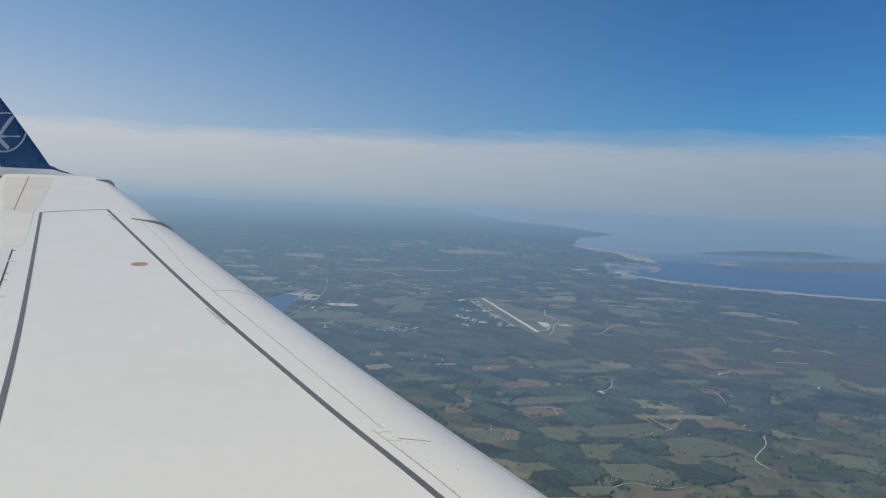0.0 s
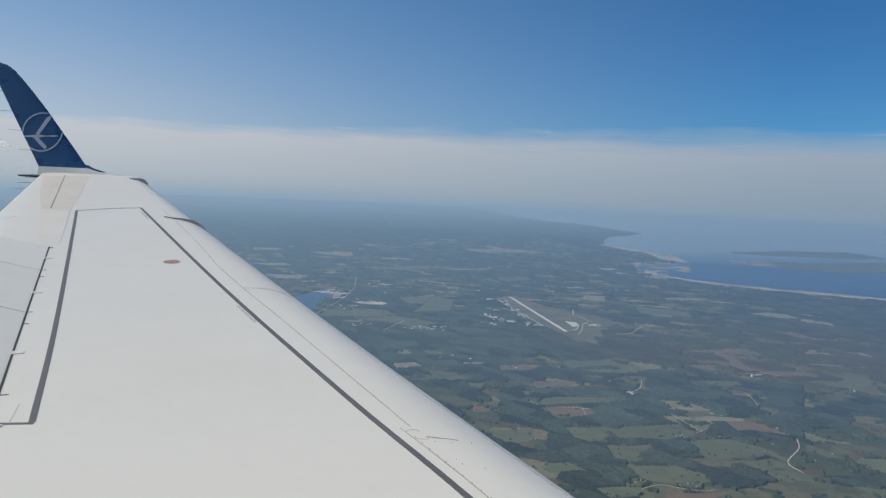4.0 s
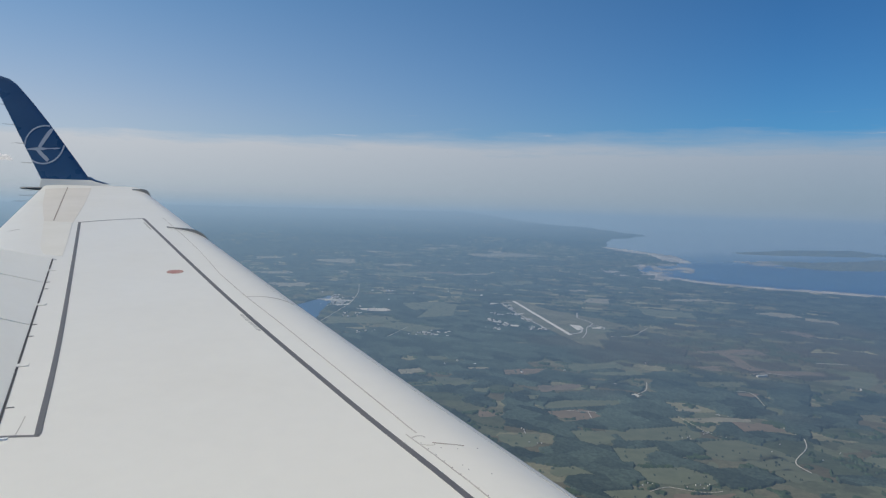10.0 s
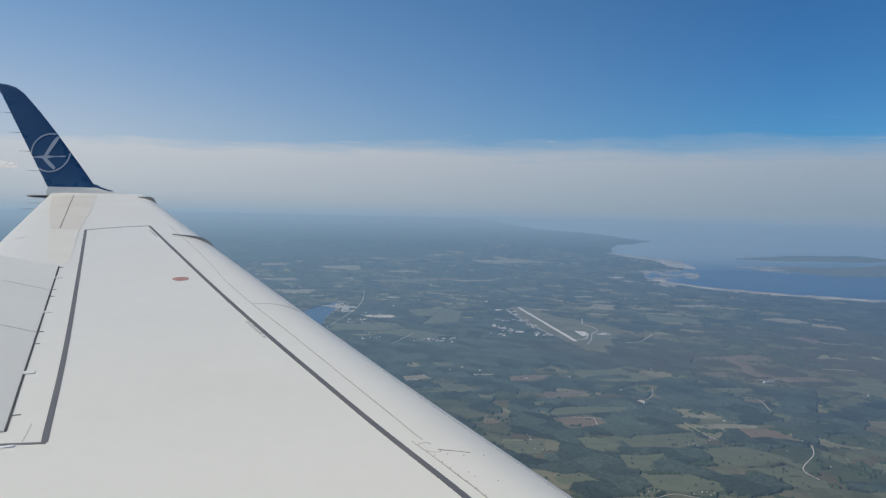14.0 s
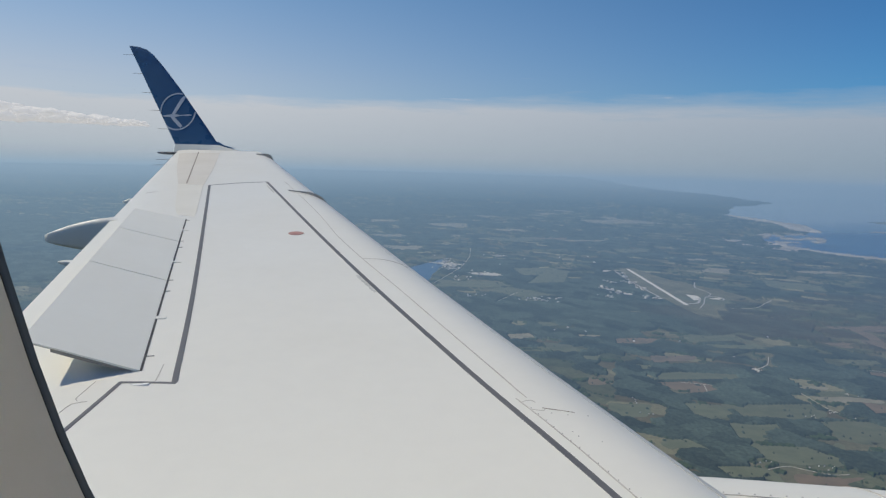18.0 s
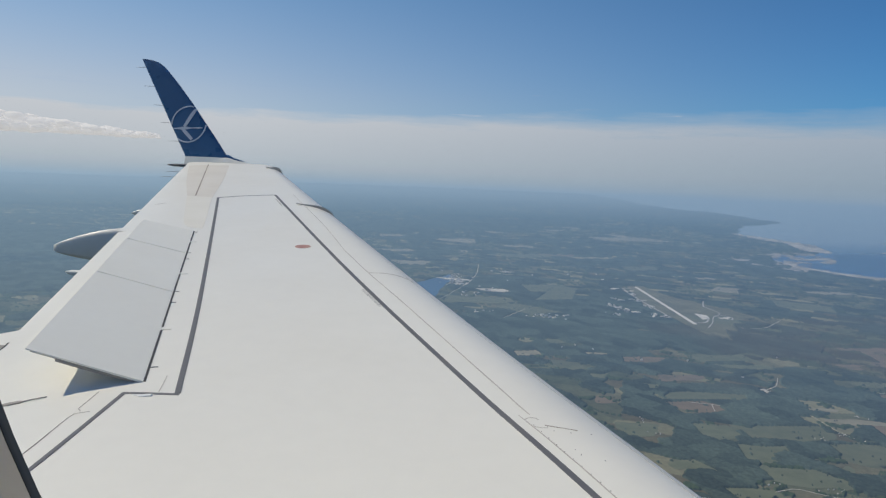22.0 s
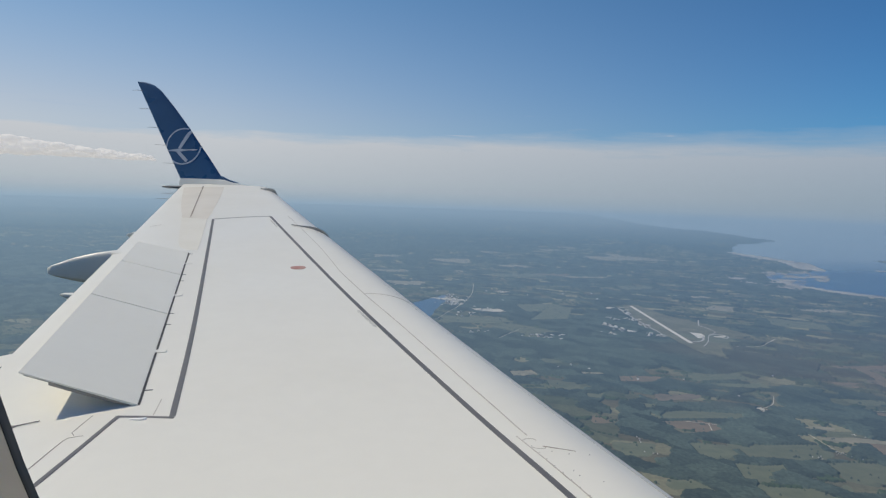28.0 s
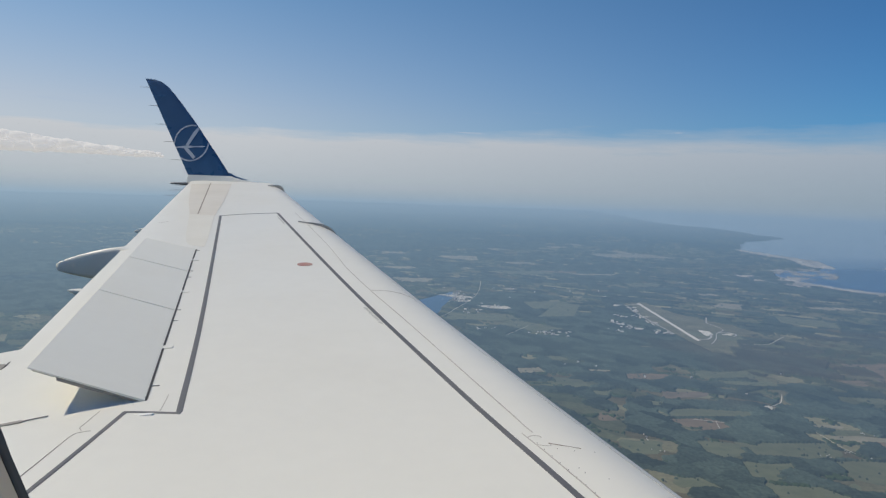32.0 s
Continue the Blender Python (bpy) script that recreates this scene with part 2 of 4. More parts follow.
def parcels(x, y, size, seed, turn):
    """The nearest of scattered seeds: its own number, and how near the border is."""
    c, s = math.cos(turn), math.sin(turn)
    u, v = (c * x - s * y) / size, (s * x + c * y) / (size * 0.62)
    iu, iv = np.floor(u), np.floor(v)
    best, second, which = np.full(x.shape, 9.0), np.full(x.shape, 9.0), np.zeros(x.shape)
    for du in (-1, 0, 1):
        for dv in (-1, 0, 1):
            ju, jv = iu + du, iv + dv
            d = np.abs(ju + 0.15 + 0.7 * lattice(ju, jv, seed) - u) + np.abs(jv + 0.15 + 0.7 * lattice(ju, jv, seed + 7) - v)
            near = d < best
            second = np.where(near, best, np.minimum(second, d))
            which = np.where(near, lattice(ju, jv, seed + 13), which)
            best = np.where(near, d, best)
    return which, second - best


def inside(x, y, outline):
    xs, ys = [p[0] for p in outline], [p[1] for p in outline]
    hit = np.zeros(x.shape, bool)
    box = (x >= min(xs)) & (x <= max(xs)) & (y >= min(ys)) & (y <= max(ys))
    if not box.any():
        return hit
    bx, by = x[box], y[box]
    r = np.zeros(bx.shape, bool)
    for (x0, y0), (x1, y1) in zip(outline, outline[1:] + outline[:1]):
        if y0 != y1:
            r ^= ((y0 > by) != (y1 > by)) & (bx < (x1 - x0) * (by - y0) / (y1 - y0) + x0)
    hit[box] = r
    return hit


COAST = [(485, 4900), (485, 4372), (515, 3742), (506, 3004), (520, 2629), (560, 2470), (607, 2440), (622, 2218), (636, 1988), (640, 1821), (546, 1678), (462, 1569), (385, 1310), (392, 1226), (412, 1111), (394, 985),
         (352, 932), (318, 930), (296, 870), (300, 815), (318, 766), (345, 738), (380, 708), (410, 690), (480, 655), (700, 590), (1600, 530), (4900, 420), (4900, 4900)]
ISLANDS = [[(575, 1225), (650, 1290), (762, 1354), (900, 1390), (880, 1230), (788, 1197), (670, 1175), (610, 1180)], [(510, 1023), (565, 1067), (632, 1063), (770, 1125), (900, 1150), (780, 990), (633, 925), (560, 920)]]
LAKE = [(-82, 486), (-71, 531), (-60, 565), (-50, 593), (-46, 560), (-48, 529), (-50, 479), (-62, 465), (-73, 470)]
SPIT = [(366, 1330), (378, 1256), (396, 1130), (385, 985), (416, 985), (442, 1120), (416, 1236), (396, 1320)]
FLATS = [[(210, 848), (258, 862), (290, 822), (302, 780), (290, 745), (258, 783), (238, 817)], [(312, 945), (370, 985), (396, 950), (360, 850), (320, 800), (290, 822)], [(488, 1040), (560, 1062), (515, 940), (490, 985)]]
QUARRY = [(-46, 224), (-43, 242), (-34, 246), (-23, 232), (-17, 210), (-26, 194), (-40, 198), (-48, 210)]
FIELDS = []
field_rng = random.Random(21)


def add_field(kind, x, y, long, deep, turn):
    """One field: a crooked oblong about its middle."""
    c, s = math.cos(radians(turn)), math.sin(radians(turn))
    corners = []
    for u, v in ((-0.5, -0.5), (0.0, -0.55), (0.5, -0.5), (0.5, 0.5), (0.05, 0.53), (-0.5, 0.5)):
        u, v = (u + field_rng.gauss(0, 0.14)) * long, (v + field_rng.gauss(0, 0.14)) * deep
        corners.append((x + c * u - s * v, y + s * u + c * v))
    FIELDS.append((kind, corners))


add_field("green", 69, 243, 14, 14, 6)
add_field("green", 79, 226, 14, 13, 6)
add_field("olive", 92, 245, 23, 13, 6)
add_field("green", 86, 210, 21, 14, 6)
add_field("olive", 112, 230, 23, 17, 6)
add_field("reddish", 72, 270, 21, 9, 7)
add_field("green", 57, 211, 18, 9, 6)
add_field("reddish", 88, 191, 14, 6, 5)
add_field("green", 67, 193, 13, 7, 5)
add_field("olive", 119, 219, 15, 9, 6)
add_field("green", 44, 240, 14, 11, 6)
add_field("olive", 79, 284, 35, 8, 7)
add_field("tan", 123, 263, 19, 6, 7)
add_field("reddish", 133, 255, 17, 12, 7)
add_field("tan", 115, 275, 12, 4, 7)
add_field("olive", 124, 208, 10, 8, 5)
add_field("reddish", 158, 348, 13, 9, 8)
add_field("olive", 154, 318, 17, 7, 8)
add_field("tan", 257, 604, 39, 13, 13)
add_field("tan", 290, 526, 28, 17, 12)
add_field("heath", 259, 448, 13, 20, 10)
add_field("olive", 101, 350, 32, 14, 8)
add_field("green", 107, 334, 22, 10, 8)
add_field("heath", 70, 308, 16, 10, 8)
add_field("olive", 122, 451, 24, 20, 11)
add_field("tan", 165, 654, 19, 14, 15)
add_field("heath", 192, 388, 22, 13, 9)
add_field("heath", 178, 352, 18, 10, 95)
add_field("heath", 198, 338, 24, 8, 4)
add_field("tan", 10, 336, 12, 10, 9)
add_field("olive", 25, 320, 14, 14, 8)
add_field("olive", 23, 365, 15, 10, 9)
add_field("tan", 41, 343, 10, 4, 8)
add_field("reddish", 61, 337, 21, 10, 8)
add_field("olive", 56, 293, 11, 8, 8)
add_field("reddish", 36, 270, 5, 8, 7)
add_field("olive", 39, 304, 8, 7, 8)
add_field("olive", -13, 478, 46, 24, 12)
add_field("olive", 8, 450, 22, 30, 50)
add_field("olive", 23, 540, 22, 30, 13)
add_field("yard", -13, 522, 18, 11, 13)
add_field("tan", -3, 625, 15, 10, 15)
add_field("tan", -69, 906, 50, 40, 21)
add_field("tan", -87, 658, 31, 26, 16)
add_field("reddish", 51, 789, 34, 18, 18)
add_field("tan", 84, 778, 50, 22, 18)
add_field("olive", 14, 772, 49, 34, 18)
add_field("tan", 6, 868, 22, 22, 20)
add_field("tan", 173, 1063, 94, 55, 23)
add_field("tan", 96, 1260, 29, 36, 27)
add_field("tan", 66, 1180, 36, 30, 25)
add_field("tan", -156, 938, 29, 24, 23)
add_field("tan", 156, 1388, 28, 34, 28)
add_field("olive", 123, 706, 38, 24, 16)
add_field("tan", -25, 1079, 23, 28, 25)
add_field("tan", -52, 786, 11, 15, 19)
add_field("olive", 217, 323, 28, 10, 27)
add_field("reddish", 151, 299, 7, 7, 68)
add_field("tan", 305, 502, 18, 16, 142)
add_field("tan", 155, 1120, 60, 26, 100)
add_field("olive", 35, 517, 65, 21, 78)
add_field("tan", 168, 590, 23, 19, 61)
add_field("olive", 205, 524, 31, 27, 156)
add_field("tan", -117, 760, 30, 30, 20)
add_field("green", 160, 218, 18, 12, 60)
add_field("yard", -9, 518, 18, 9, 15)
add_field("yard", 79, 562, 13, 6, 80)
add_field("yard", 131, 459, 7, 5, 20)
add_field("yard", 103, 297, 3, 4, 60)
add_field("yard", -42, 566, 9, 22, 85)
add_field("yard", -36, 540, 7, 10, 70)
add_field("yard", 68, 478, 10, 2.5, 155)
add_field("yard", 72, 466, 9, 2.5, 160)
add_field("yard", 87, 512, 3, 14, 98)
add_field("yard", 85, 552, 4, 10, 95)
WOODS = [[(48, 231), (59, 234), (70, 229), (72, 217), (75, 205), (68, 200), (63, 204), (58, 214), (50, 220)],
         [(47, 299), (57, 294), (57, 277), (63, 259), (78, 264), (85, 254), (82, 249), (74, 252), (66, 254), (52, 249), (41, 256)],
         [(80, 220), (87, 229), (94, 222), (100, 214), (107, 212), (103, 202), (95, 199), (96, 207), (89, 214)],
         [(82, 271), (91, 279), (109, 277), (102, 256), (91, 253), (82, 258)],
         [(96, 238), (104, 240), (98, 229), (91, 234), (76, 235), (74, 238), (84, 238)],
         [(161, 291), (185, 309), (146, 241), (142, 251)], [(98, 213), (113, 214), (117, 203), (108, 199), (97, 198)],
         [(87, 279), (102, 292), (112, 283), (99, 257), (82, 259)], [(125, 340), (140, 337), (136, 307), (118, 297), (113, 308)],
         [(170, 324), (190, 318), (166, 277), (154, 278)], [(121, 420), (141, 410), (165, 394), (146, 356), (124, 362), (116, 380)],
         [(1, 268), (19, 284), (31, 260), (24, 253), (8, 270)], [(-31, 438), (-5, 384), (-10, 377), (-25, 415)], [(6, 406), (37, 419), (43, 376), (18, 376)]]
TAXIWAYS = (([(71.1, 561.7), (84.3, 561.3), (86.1, 538.1), (91.4, 493.3), (98.0, 448.9)], 0.9), ([(84.3, 562.5), (90.6, 567.2), (97.0, 572.4)], 0.8), ([(108.2, 437.3), (114.6, 439.8), (118.5, 447.4), (120.6, 457.2)], 1.3), ([(133.8, 521.4), (128.2, 498.2)], 0.8), ([(128.2, 498.2), (132.7, 476.1), (125.2, 460.6), (119.3, 440.1), (112.9, 424.5)], 0.6), ([(126.3, 462.2), (132.6, 466.9), (136.3, 460.6), (133.5, 453.8), (129.9, 458.0)], 0.8))
ROADS = (([(115, 319), (110.4, 306.7), (106.6, 301.5), (103.5, 297.8), (102.2, 292.6), (99.8, 281.4)], 0.3), ([(144, 242), (139, 232), (128, 219), (128, 210)], 0.3), ([(73, 196), (79, 199), (84, 197), (89, 195), (94, 196)], 0.2), ([(68, 274), (76, 273), (82, 271)], 0.18),
         ([(76, 273), (75, 264)], 0.22), ([(149, 305), (155, 302), (151, 283)], 0.2), ([(109, 268), (112, 250), (117, 242)], 0.08), ([(130, 429), (146, 433), (157, 449), (165, 461)], 0.4), ([(172, 337), (183, 339), (196, 327)], 0.3),
         ([(-30, 672), (-28, 611), (-31, 553), (-39, 503)], 0.35), ([(-39, 503), (-44, 474), (-57, 428)], 0.3), ([(-3, 417), (10, 451)], 0.25), ([(220, 363), (246, 358)], 0.5))
SETTLED = ((65, 483, 2, 4, 9), (69, 476, 2, 4, 9), (73, 466, 3, 4, 10), (78, 460, 3, 3, 9), (65, 449, 3, 3, 6), (89, 451, 3.5, 4, 14), (90, 486, 2, 5, 9), (86, 508, 2, 6, 9), (74, 507, 3, 5, 7), (88, 537, 2, 7, 9),
           (-42, 560, 6, 20, 60), (-29, 500, 6, 8, 8), (20, 428, 9, 5, 18), (-16, 434, 4, 4, 6), (-13, 522, 7, 5, 8), (-3, 625, 5, 6, 5),
           (50, 600, 50, 40, 10))
FARMS = ((87, 199, 3, 1.5, 6), (74, 201, 2, 1, 3), (96, 213, 2, 1, 4), (103, 241, 1.5, 1.5, 5), (112, 248, 3, 2, 6), (53, 220, 2, 1.5, 4), (48, 251, 2, 4, 5), (103, 199, 1.5, 1, 3), (125, 270, 4, 2, 4), (118, 243, 3, 2, 4), (49, 236, 2, 2, 3),
         (103, 297, 2, 2, 4), (143, 253, 4, 4, 3), (31, 359, 6, 6, 3), (170, 300, 24, 24, 5), (100, 330, 24, 24, 5), (136, 232, 10, 8, 4))
AIRFIELD = [(89.7, 577.0), (100.0, 585.8), (124.2, 522.7), (142.8, 492.7), (153.1, 467.8), (133.0, 448.4), (120.6, 401.6), (105.9, 399.5), (99.4, 439.8), (89.9, 485.6)]


def land(x, y):
    """Height and cover colour of the land."""
    r = np.hypot(x, y)
    wx = x + (fbm(x, y, 60, 3) - 0.5) * np.minimum(0.045 * r, 70)
    wy = y + (fbm(x, y, 60, 17) - 0.5) * np.minimum(0.045 * r, 70)
    bend = np.minimum(0.02 * r, 36)
    kx, ky = x + (fbm(x, y, 70, 3, 5) - 0.5) * bend, y + (fbm(x, y, 70, 17, 5) - 0.5) * bend * 1.6
    sea = inside(kx, ky, COAST)
    for isle in ISLANDS:
        sea &= ~inside(kx, ky, isle)
    lake = inside(x + (wx - x) * 0.3, y + (wy - y) * 0.3, LAKE)
    shore = inside(kx + 0.006 * r, ky + 0.034 * r, COAST) & ~inside(kx, ky, COAST) & (r < 1150)
    spit = inside(kx, ky, SPIT)
    shore |= spit
    flats = np.zeros(x.shape, bool)
    for outline in FLATS:
        flats |= inside(kx, ky, outline)
    flats &= fbm(x, y, 16, 505, 4) > 0.47
    shoal = fbm(x + 900, y * 0.6, 12, 517, 4)
    sea &= ~(flats | spit)
    which, edge = parcels(wx * 0.5 + x * 0.5, wy * 0.5 + y * 0.5, 17.0, 5, 0.5)
    which2, edge2 = parcels(x, y, 11.0, 29, 0.9)
    wooded = fbm(x, y, 95, 41, 4)
    open_land = fbm(x, y, 260, 57, 2)
    forest = (which * 0.34 + wooded * 0.9 + (0.5 - open_land) * 0.5) > 0.545
    groves = fbm(x, y, 5, 71, 4) > 0.655
    hedge = (edge < 0.04) & (fbm(x, y, 9, 91, 2) > 0.58)
    trees = forest | groves | hedge
    airfield = inside(x * 0.6 + wx * 0.4, y * 0.6 + wy * 0.4, AIRFIELD) | inside(x, y, [(90, 582), (103, 582), (114, 428), (101, 428)])
    clear = airfield | lake | shore | flats
    meadow = np.zeros(x.shape, bool)
    for look_name, outline in FIELDS:
        if look_name == "yard":
            clear |= inside(x, y, outline)
        else:
            meadow |= inside(x, y, outline)
    clear |= meadow
    for cx, cy, sx, sy, count in SETTLED + FARMS:
        if count * 4 > sx * sy or sx < 13:
            clear |= (((x - cx) / sx) ** 2 + ((y - cy) / sy) ** 2 + (fbm(x, y, 6, 401, 3) - 0.5) * 2.4) < 0.8
    for path, w in ROADS + TAXIWAYS:
        line = spline([Vector((px, py)) for px, py in path], 3) if len(path) > 2 else [Vector((px, py)) for px, py in path]
        for a, b in zip(line, line[1:]):
            reach = w * 0.5 + 0.7
            box = (x > min(a.x, b.x) - reach) & (x < max(a.x, b.x) + reach) & (y > min(a.y, b.y) - reach) & (y < max(a.y, b.y) + reach)
            d = b - a
            t = np.clip(((x[box] - a.x) * d.x + (y[box] - a.y) * d.y) / d.length_squared, 0, 1)
            lane = np.hypot(x[box] - a.x - t * d.x, y[box] - a.y - t * d.y) < reach
            clear[box] |= lane
            meadow[box] &= ~lane
    pit = inside(x, y, QUARRY)
    for a, b in (((168, 387), (181, 374)), ((181, 374), (178, 346)), ((178, 346), (206, 341)), ((180, 386), (200, 393))):
        ux, uy = b[0] - a[0], b[1] - a[1]
        t = np.clip(((x - a[0]) * ux + (y - a[1]) * uy) / (ux * ux + uy * uy), 0, 1)
        clear |= np.hypot(x - a[0] - t * ux, y - a[1] - t * uy) < 3.6 + 2.5 * (fbm(x, y, 6, 701, 3) - 0.5)
    isle_land = np.zeros(x.shape, bool)
    for isle in ISLANDS:
        isle_land |= inside(kx, ky, isle)
    bushes = meadow & ~(airfield | lake | shore | flats) & (fbm(x, y, 1.5, 907, 3) > 0.80)
    trees &= ~(clear | pit | sea | isle_land)
    trees |= bushes & ~pit & ~sea
    jx, jy = x + (fbm(x, y, 5, 601, 3) - 0.5) * 3.2, y + (fbm(x, y, 5, 617, 3) - 0.5) * 3.2
    for outline in WOODS:
        grown = inside(jx, jy, outline)
        trees |= grown
        forest |= grown
    crown = fbm(x, y, 0.8, 101, 3)
    canopy = 0.36 + 0.30 * crown
    height = 0.05 * fbm(x, y, 3, 115, 2)
    height = np.where(clear, 0.0, height)
    height = np.where(sea | lake, -1.2, height)
    height = np.where(pit, -0.9 + 0.8 * fbm(x, y, 9, 131, 3), height)
    tone = which2[:, None]
    pick = which[:, None]
    patch = fbm(x, y, 5, 311, 3)[:, None]
    mottle = fbm(x, y, 2.2, 331, 2)[:, None]
    grass = np.array((0.118, 0.126, 0.074)) * (0.62 + 0.5 * tone + 0.3 * patch)
    straw = np.array((0.158, 0.150, 0.092)) * (0.75 + 0.3 * tone + 0.2 * mottle)
    soil = np.array((0.125, 0.109, 0.064)) * (0.75 + 0.3 * tone + 0.2 * mottle)
    scrub = np.array((0.080, 0.094, 0.055)) * (0.6 + 0.8 * patch)
    # straw fields are commoner and paler the further out they lie
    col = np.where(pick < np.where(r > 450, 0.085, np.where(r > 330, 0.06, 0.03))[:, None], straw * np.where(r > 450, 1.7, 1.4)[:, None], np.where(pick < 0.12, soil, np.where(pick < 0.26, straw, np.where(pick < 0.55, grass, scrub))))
    wood = np.array((0.057, 0.075, 0.057)) * (0.55 + 0.8 * crown[:, None]) * (0.70 + 0.7 * wooded[:, None]) * (0.62 + 0.8 * tone)
    leafy = np.array((0.062, 0.088, 0.042)) * (0.6 + 0.8 * crown[:, None])
    wood = np.where((groves | hedge)[:, None] & ~forest[:, None], leafy, wood)
    bog = np.array((0.118, 0.090, 0.055))
    moor = np.clip(1.7 - np.hypot((x - 238) / 85, (y - 378) / 75) + (fbm(x, y, 60, 203, 3) - 0.5) * 3, 0, 1)
    wood = wood * (1 - 0.6 * moor[:, None]) + bog * 0.6 * moor[:, None]
    col = np.where(trees[:, None], np.array((0.045, 0.05, 0.03)), col)
    turf = np.array((0.162, 0.156, 0.10)) * (0.65 + 0.35 * tone + 0.4 * patch)
    col = np.where(airfield[:, None], turf, col)
    # islands get a pale, treeless cover colour standing in for haze over them
    col = np.where(isle_land[:, None], np.array((0.15, 0.16, 0.115)) * (0.6 + 0.8 * patch), col)
    col = np.where(shore[:, None], np.array((0.58, 0.53, 0.455)) * (0.35 + 0.9 * shoal[:, None]), col)
    col = np.where(flats[:, None], np.array((0.46, 0.42, 0.365)) * (0.35 + 0.9 * shoal[:, None]), col)
    col = np.where((sea | lake)[:, None], np.array((0.10, 0.10, 0.08)), col)
    col = np.where(pit[:, None], np.array((0.40, 0.37, 0.31)) * (0.7 + 0.6 * crown[:, None]), col)
    return height, col, trees, canopy, wood


def grid_mesh(name, x, y, z, col, faces, corners):
    me = bpy.data.meshes.new(name)
    me.vertices.add(len(x))
    me.vertices.foreach_set("co", np.stack([x, y, z], -1).astype(np.float32).ravel())
    me.loops.add(len(faces))
    me.loops.foreach_set("vertex_index", faces.astype(np.int32))
    me.polygons.add(len(corners))
    me.polygons.foreach_set("loop_start", corners.astype(np.int32))
    me.update(calc_edges=True)
    att = me.color_attributes.new("cover", "FLOAT_COLOR", "POINT")
    att.data.foreach_set("color", np.hstack([col, np.ones((len(col), 1))]).astype(np.float32).ravel())
    me.materials.append(LAND)
    return new(name, me)


def build_ground():
    """The open land, out to the horizon, and the tree canopy that stands on it."""
    az = np.concatenate([np.linspace(-40, 40, 1280), np.linspace(40, 320, 60)[1:-1]])
    rs = np.concatenate([np.array([25.0, 70, 110, 140, 160, 172]), 1 / np.linspace(1 / 180, 1 / 4890, 480)])
    A, R = np.meshgrid(np.radians(az), rs)
    x, y = (R * np.sin(A)).ravel(), (R * np.cos(A)).ravel()
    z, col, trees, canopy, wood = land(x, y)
    z, canopy = z + sag(x, y), canopy + sag(x, y)
    n, m = len(rs), len(az)
    i = np.arange((n - 1) * m).reshape(n - 1, m)
    j = np.roll(i, -1, axis=1)
    quads = np.stack([i, j, j + m, i + m], -1).reshape(-1, 4)[:, ::-1]
    k = np.arange(m)
    tris = np.stack([np.full(m, n * m), np.roll(k, -1), k], -1)
    faces = np.concatenate([quads.ravel(), tris.ravel()])
    corners = np.concatenate([np.arange(len(quads)) * 4, len(quads) * 4 + np.arange(len(tris)) * 3])
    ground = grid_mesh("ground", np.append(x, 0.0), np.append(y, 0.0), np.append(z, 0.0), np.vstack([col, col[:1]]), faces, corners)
    tagged(ground, "open coastal plain with a patchwork of fields", "ground", kind="structure")
    grown = trees & (R.ravel() > 178) & (np.abs(np.degrees(A).ravel()) < 40.1)
    sel = quads[grown[quads].any(1)]
    used = np.unique(sel)
    index = np.zeros(len(x), np.int64)
    index[used] = np.arange(len(used))
    top = np.where(grown, canopy, z - 0.03)
    woods = grid_mesh("woods", x[used], y[used], top[used], wood[used], index[sel].ravel(), np.arange(len(sel)) * 4)
    tagged(woods, "dark green woods, groves and hedgerows over the plain", "woods", kind="stuff")


build_ground()


def sheet(name, outline, z, material, label, category, parent=None, steps=5, wobble=0.0):
    bm = bmesh.new()
    pts = spline([Vector(p) for p in outline], steps, True) if steps > 1 else [Vector(p) for p in outline]
    pts = [p + Vector((noise.noise((p.x * 0.2, p.y * 0.2, 1)), noise.noise((p.x * 0.2, p.y * 0.2, 5)))) * wobble for p in pts]
    low = [bm.verts.new((p.x, p.y, z - 0.12 + sag(p.x, p.y))) for p in pts]
    top = [bm.verts.new((p.x, p.y, z + sag(p.x, p.y))) for p in pts]
    bm.faces.new(top)
    for i in range(len(pts)):
        j = (i + 1) % len(pts)
        bm.faces.new((low[i], low[j], top[j], top[i]))
    return tagged(link_mesh(name, bm, material), label, category, kind="structure")




def build_sea():
    az = np.radians(np.linspace(2, 100, 90))
    rs = 1 / np.linspace(1 / 420, 1 / 4888, 110)
    bm = loft([[(r * math.sin(a), r * math.cos(a), sag(r, 0.0) - 0.35) for a in az] for r in rs], closed=False)
    return tagged(link_mesh("sea", bm, WATER, smooth=180), "calm blue sea beyond the coast", "sea", kind="structure")


build_sea()
sheet("lake", [(x * 1.05 + 2.5, y) for x, y in LAKE], -0.3, WATER, "small blue lake beside a town", "lake")
LOOKS = {"green": (MEADOW, "pale green meadow between dark woods"), "olive": (OLIVE, "dull olive pasture between dark woods"), "tan": (STUBBLE, "pale tan field between dark woods"), "yard": (GRAVEL, "pale gravel yard among houses and sheds"), "heath": (HEATH, "brownish open bog among dark woods"), "reddish": (PLOUGHED, "reddish bare field between dark woods")}
for look_name, outline in FIELDS:
    sheet("field", outline, 0.06, LOOKS[look_name][0], LOOKS[look_name][1], "field", wobble=1.9 + max(0.0, outline[0][1] - 300) * 0.012)


def flat_strip(name, points, width, z, material, label, category, height=0.03):
    pts = spline([Vector((x, y)) for x, y in points], 5) if len(points) > 2 else [Vector((x, y)) for x, y in points]
    return tagged(link_mesh(name, ribbon(pts, width, height, lambda x, y: z + sag(x, y)), material), label, category, kind="structure")


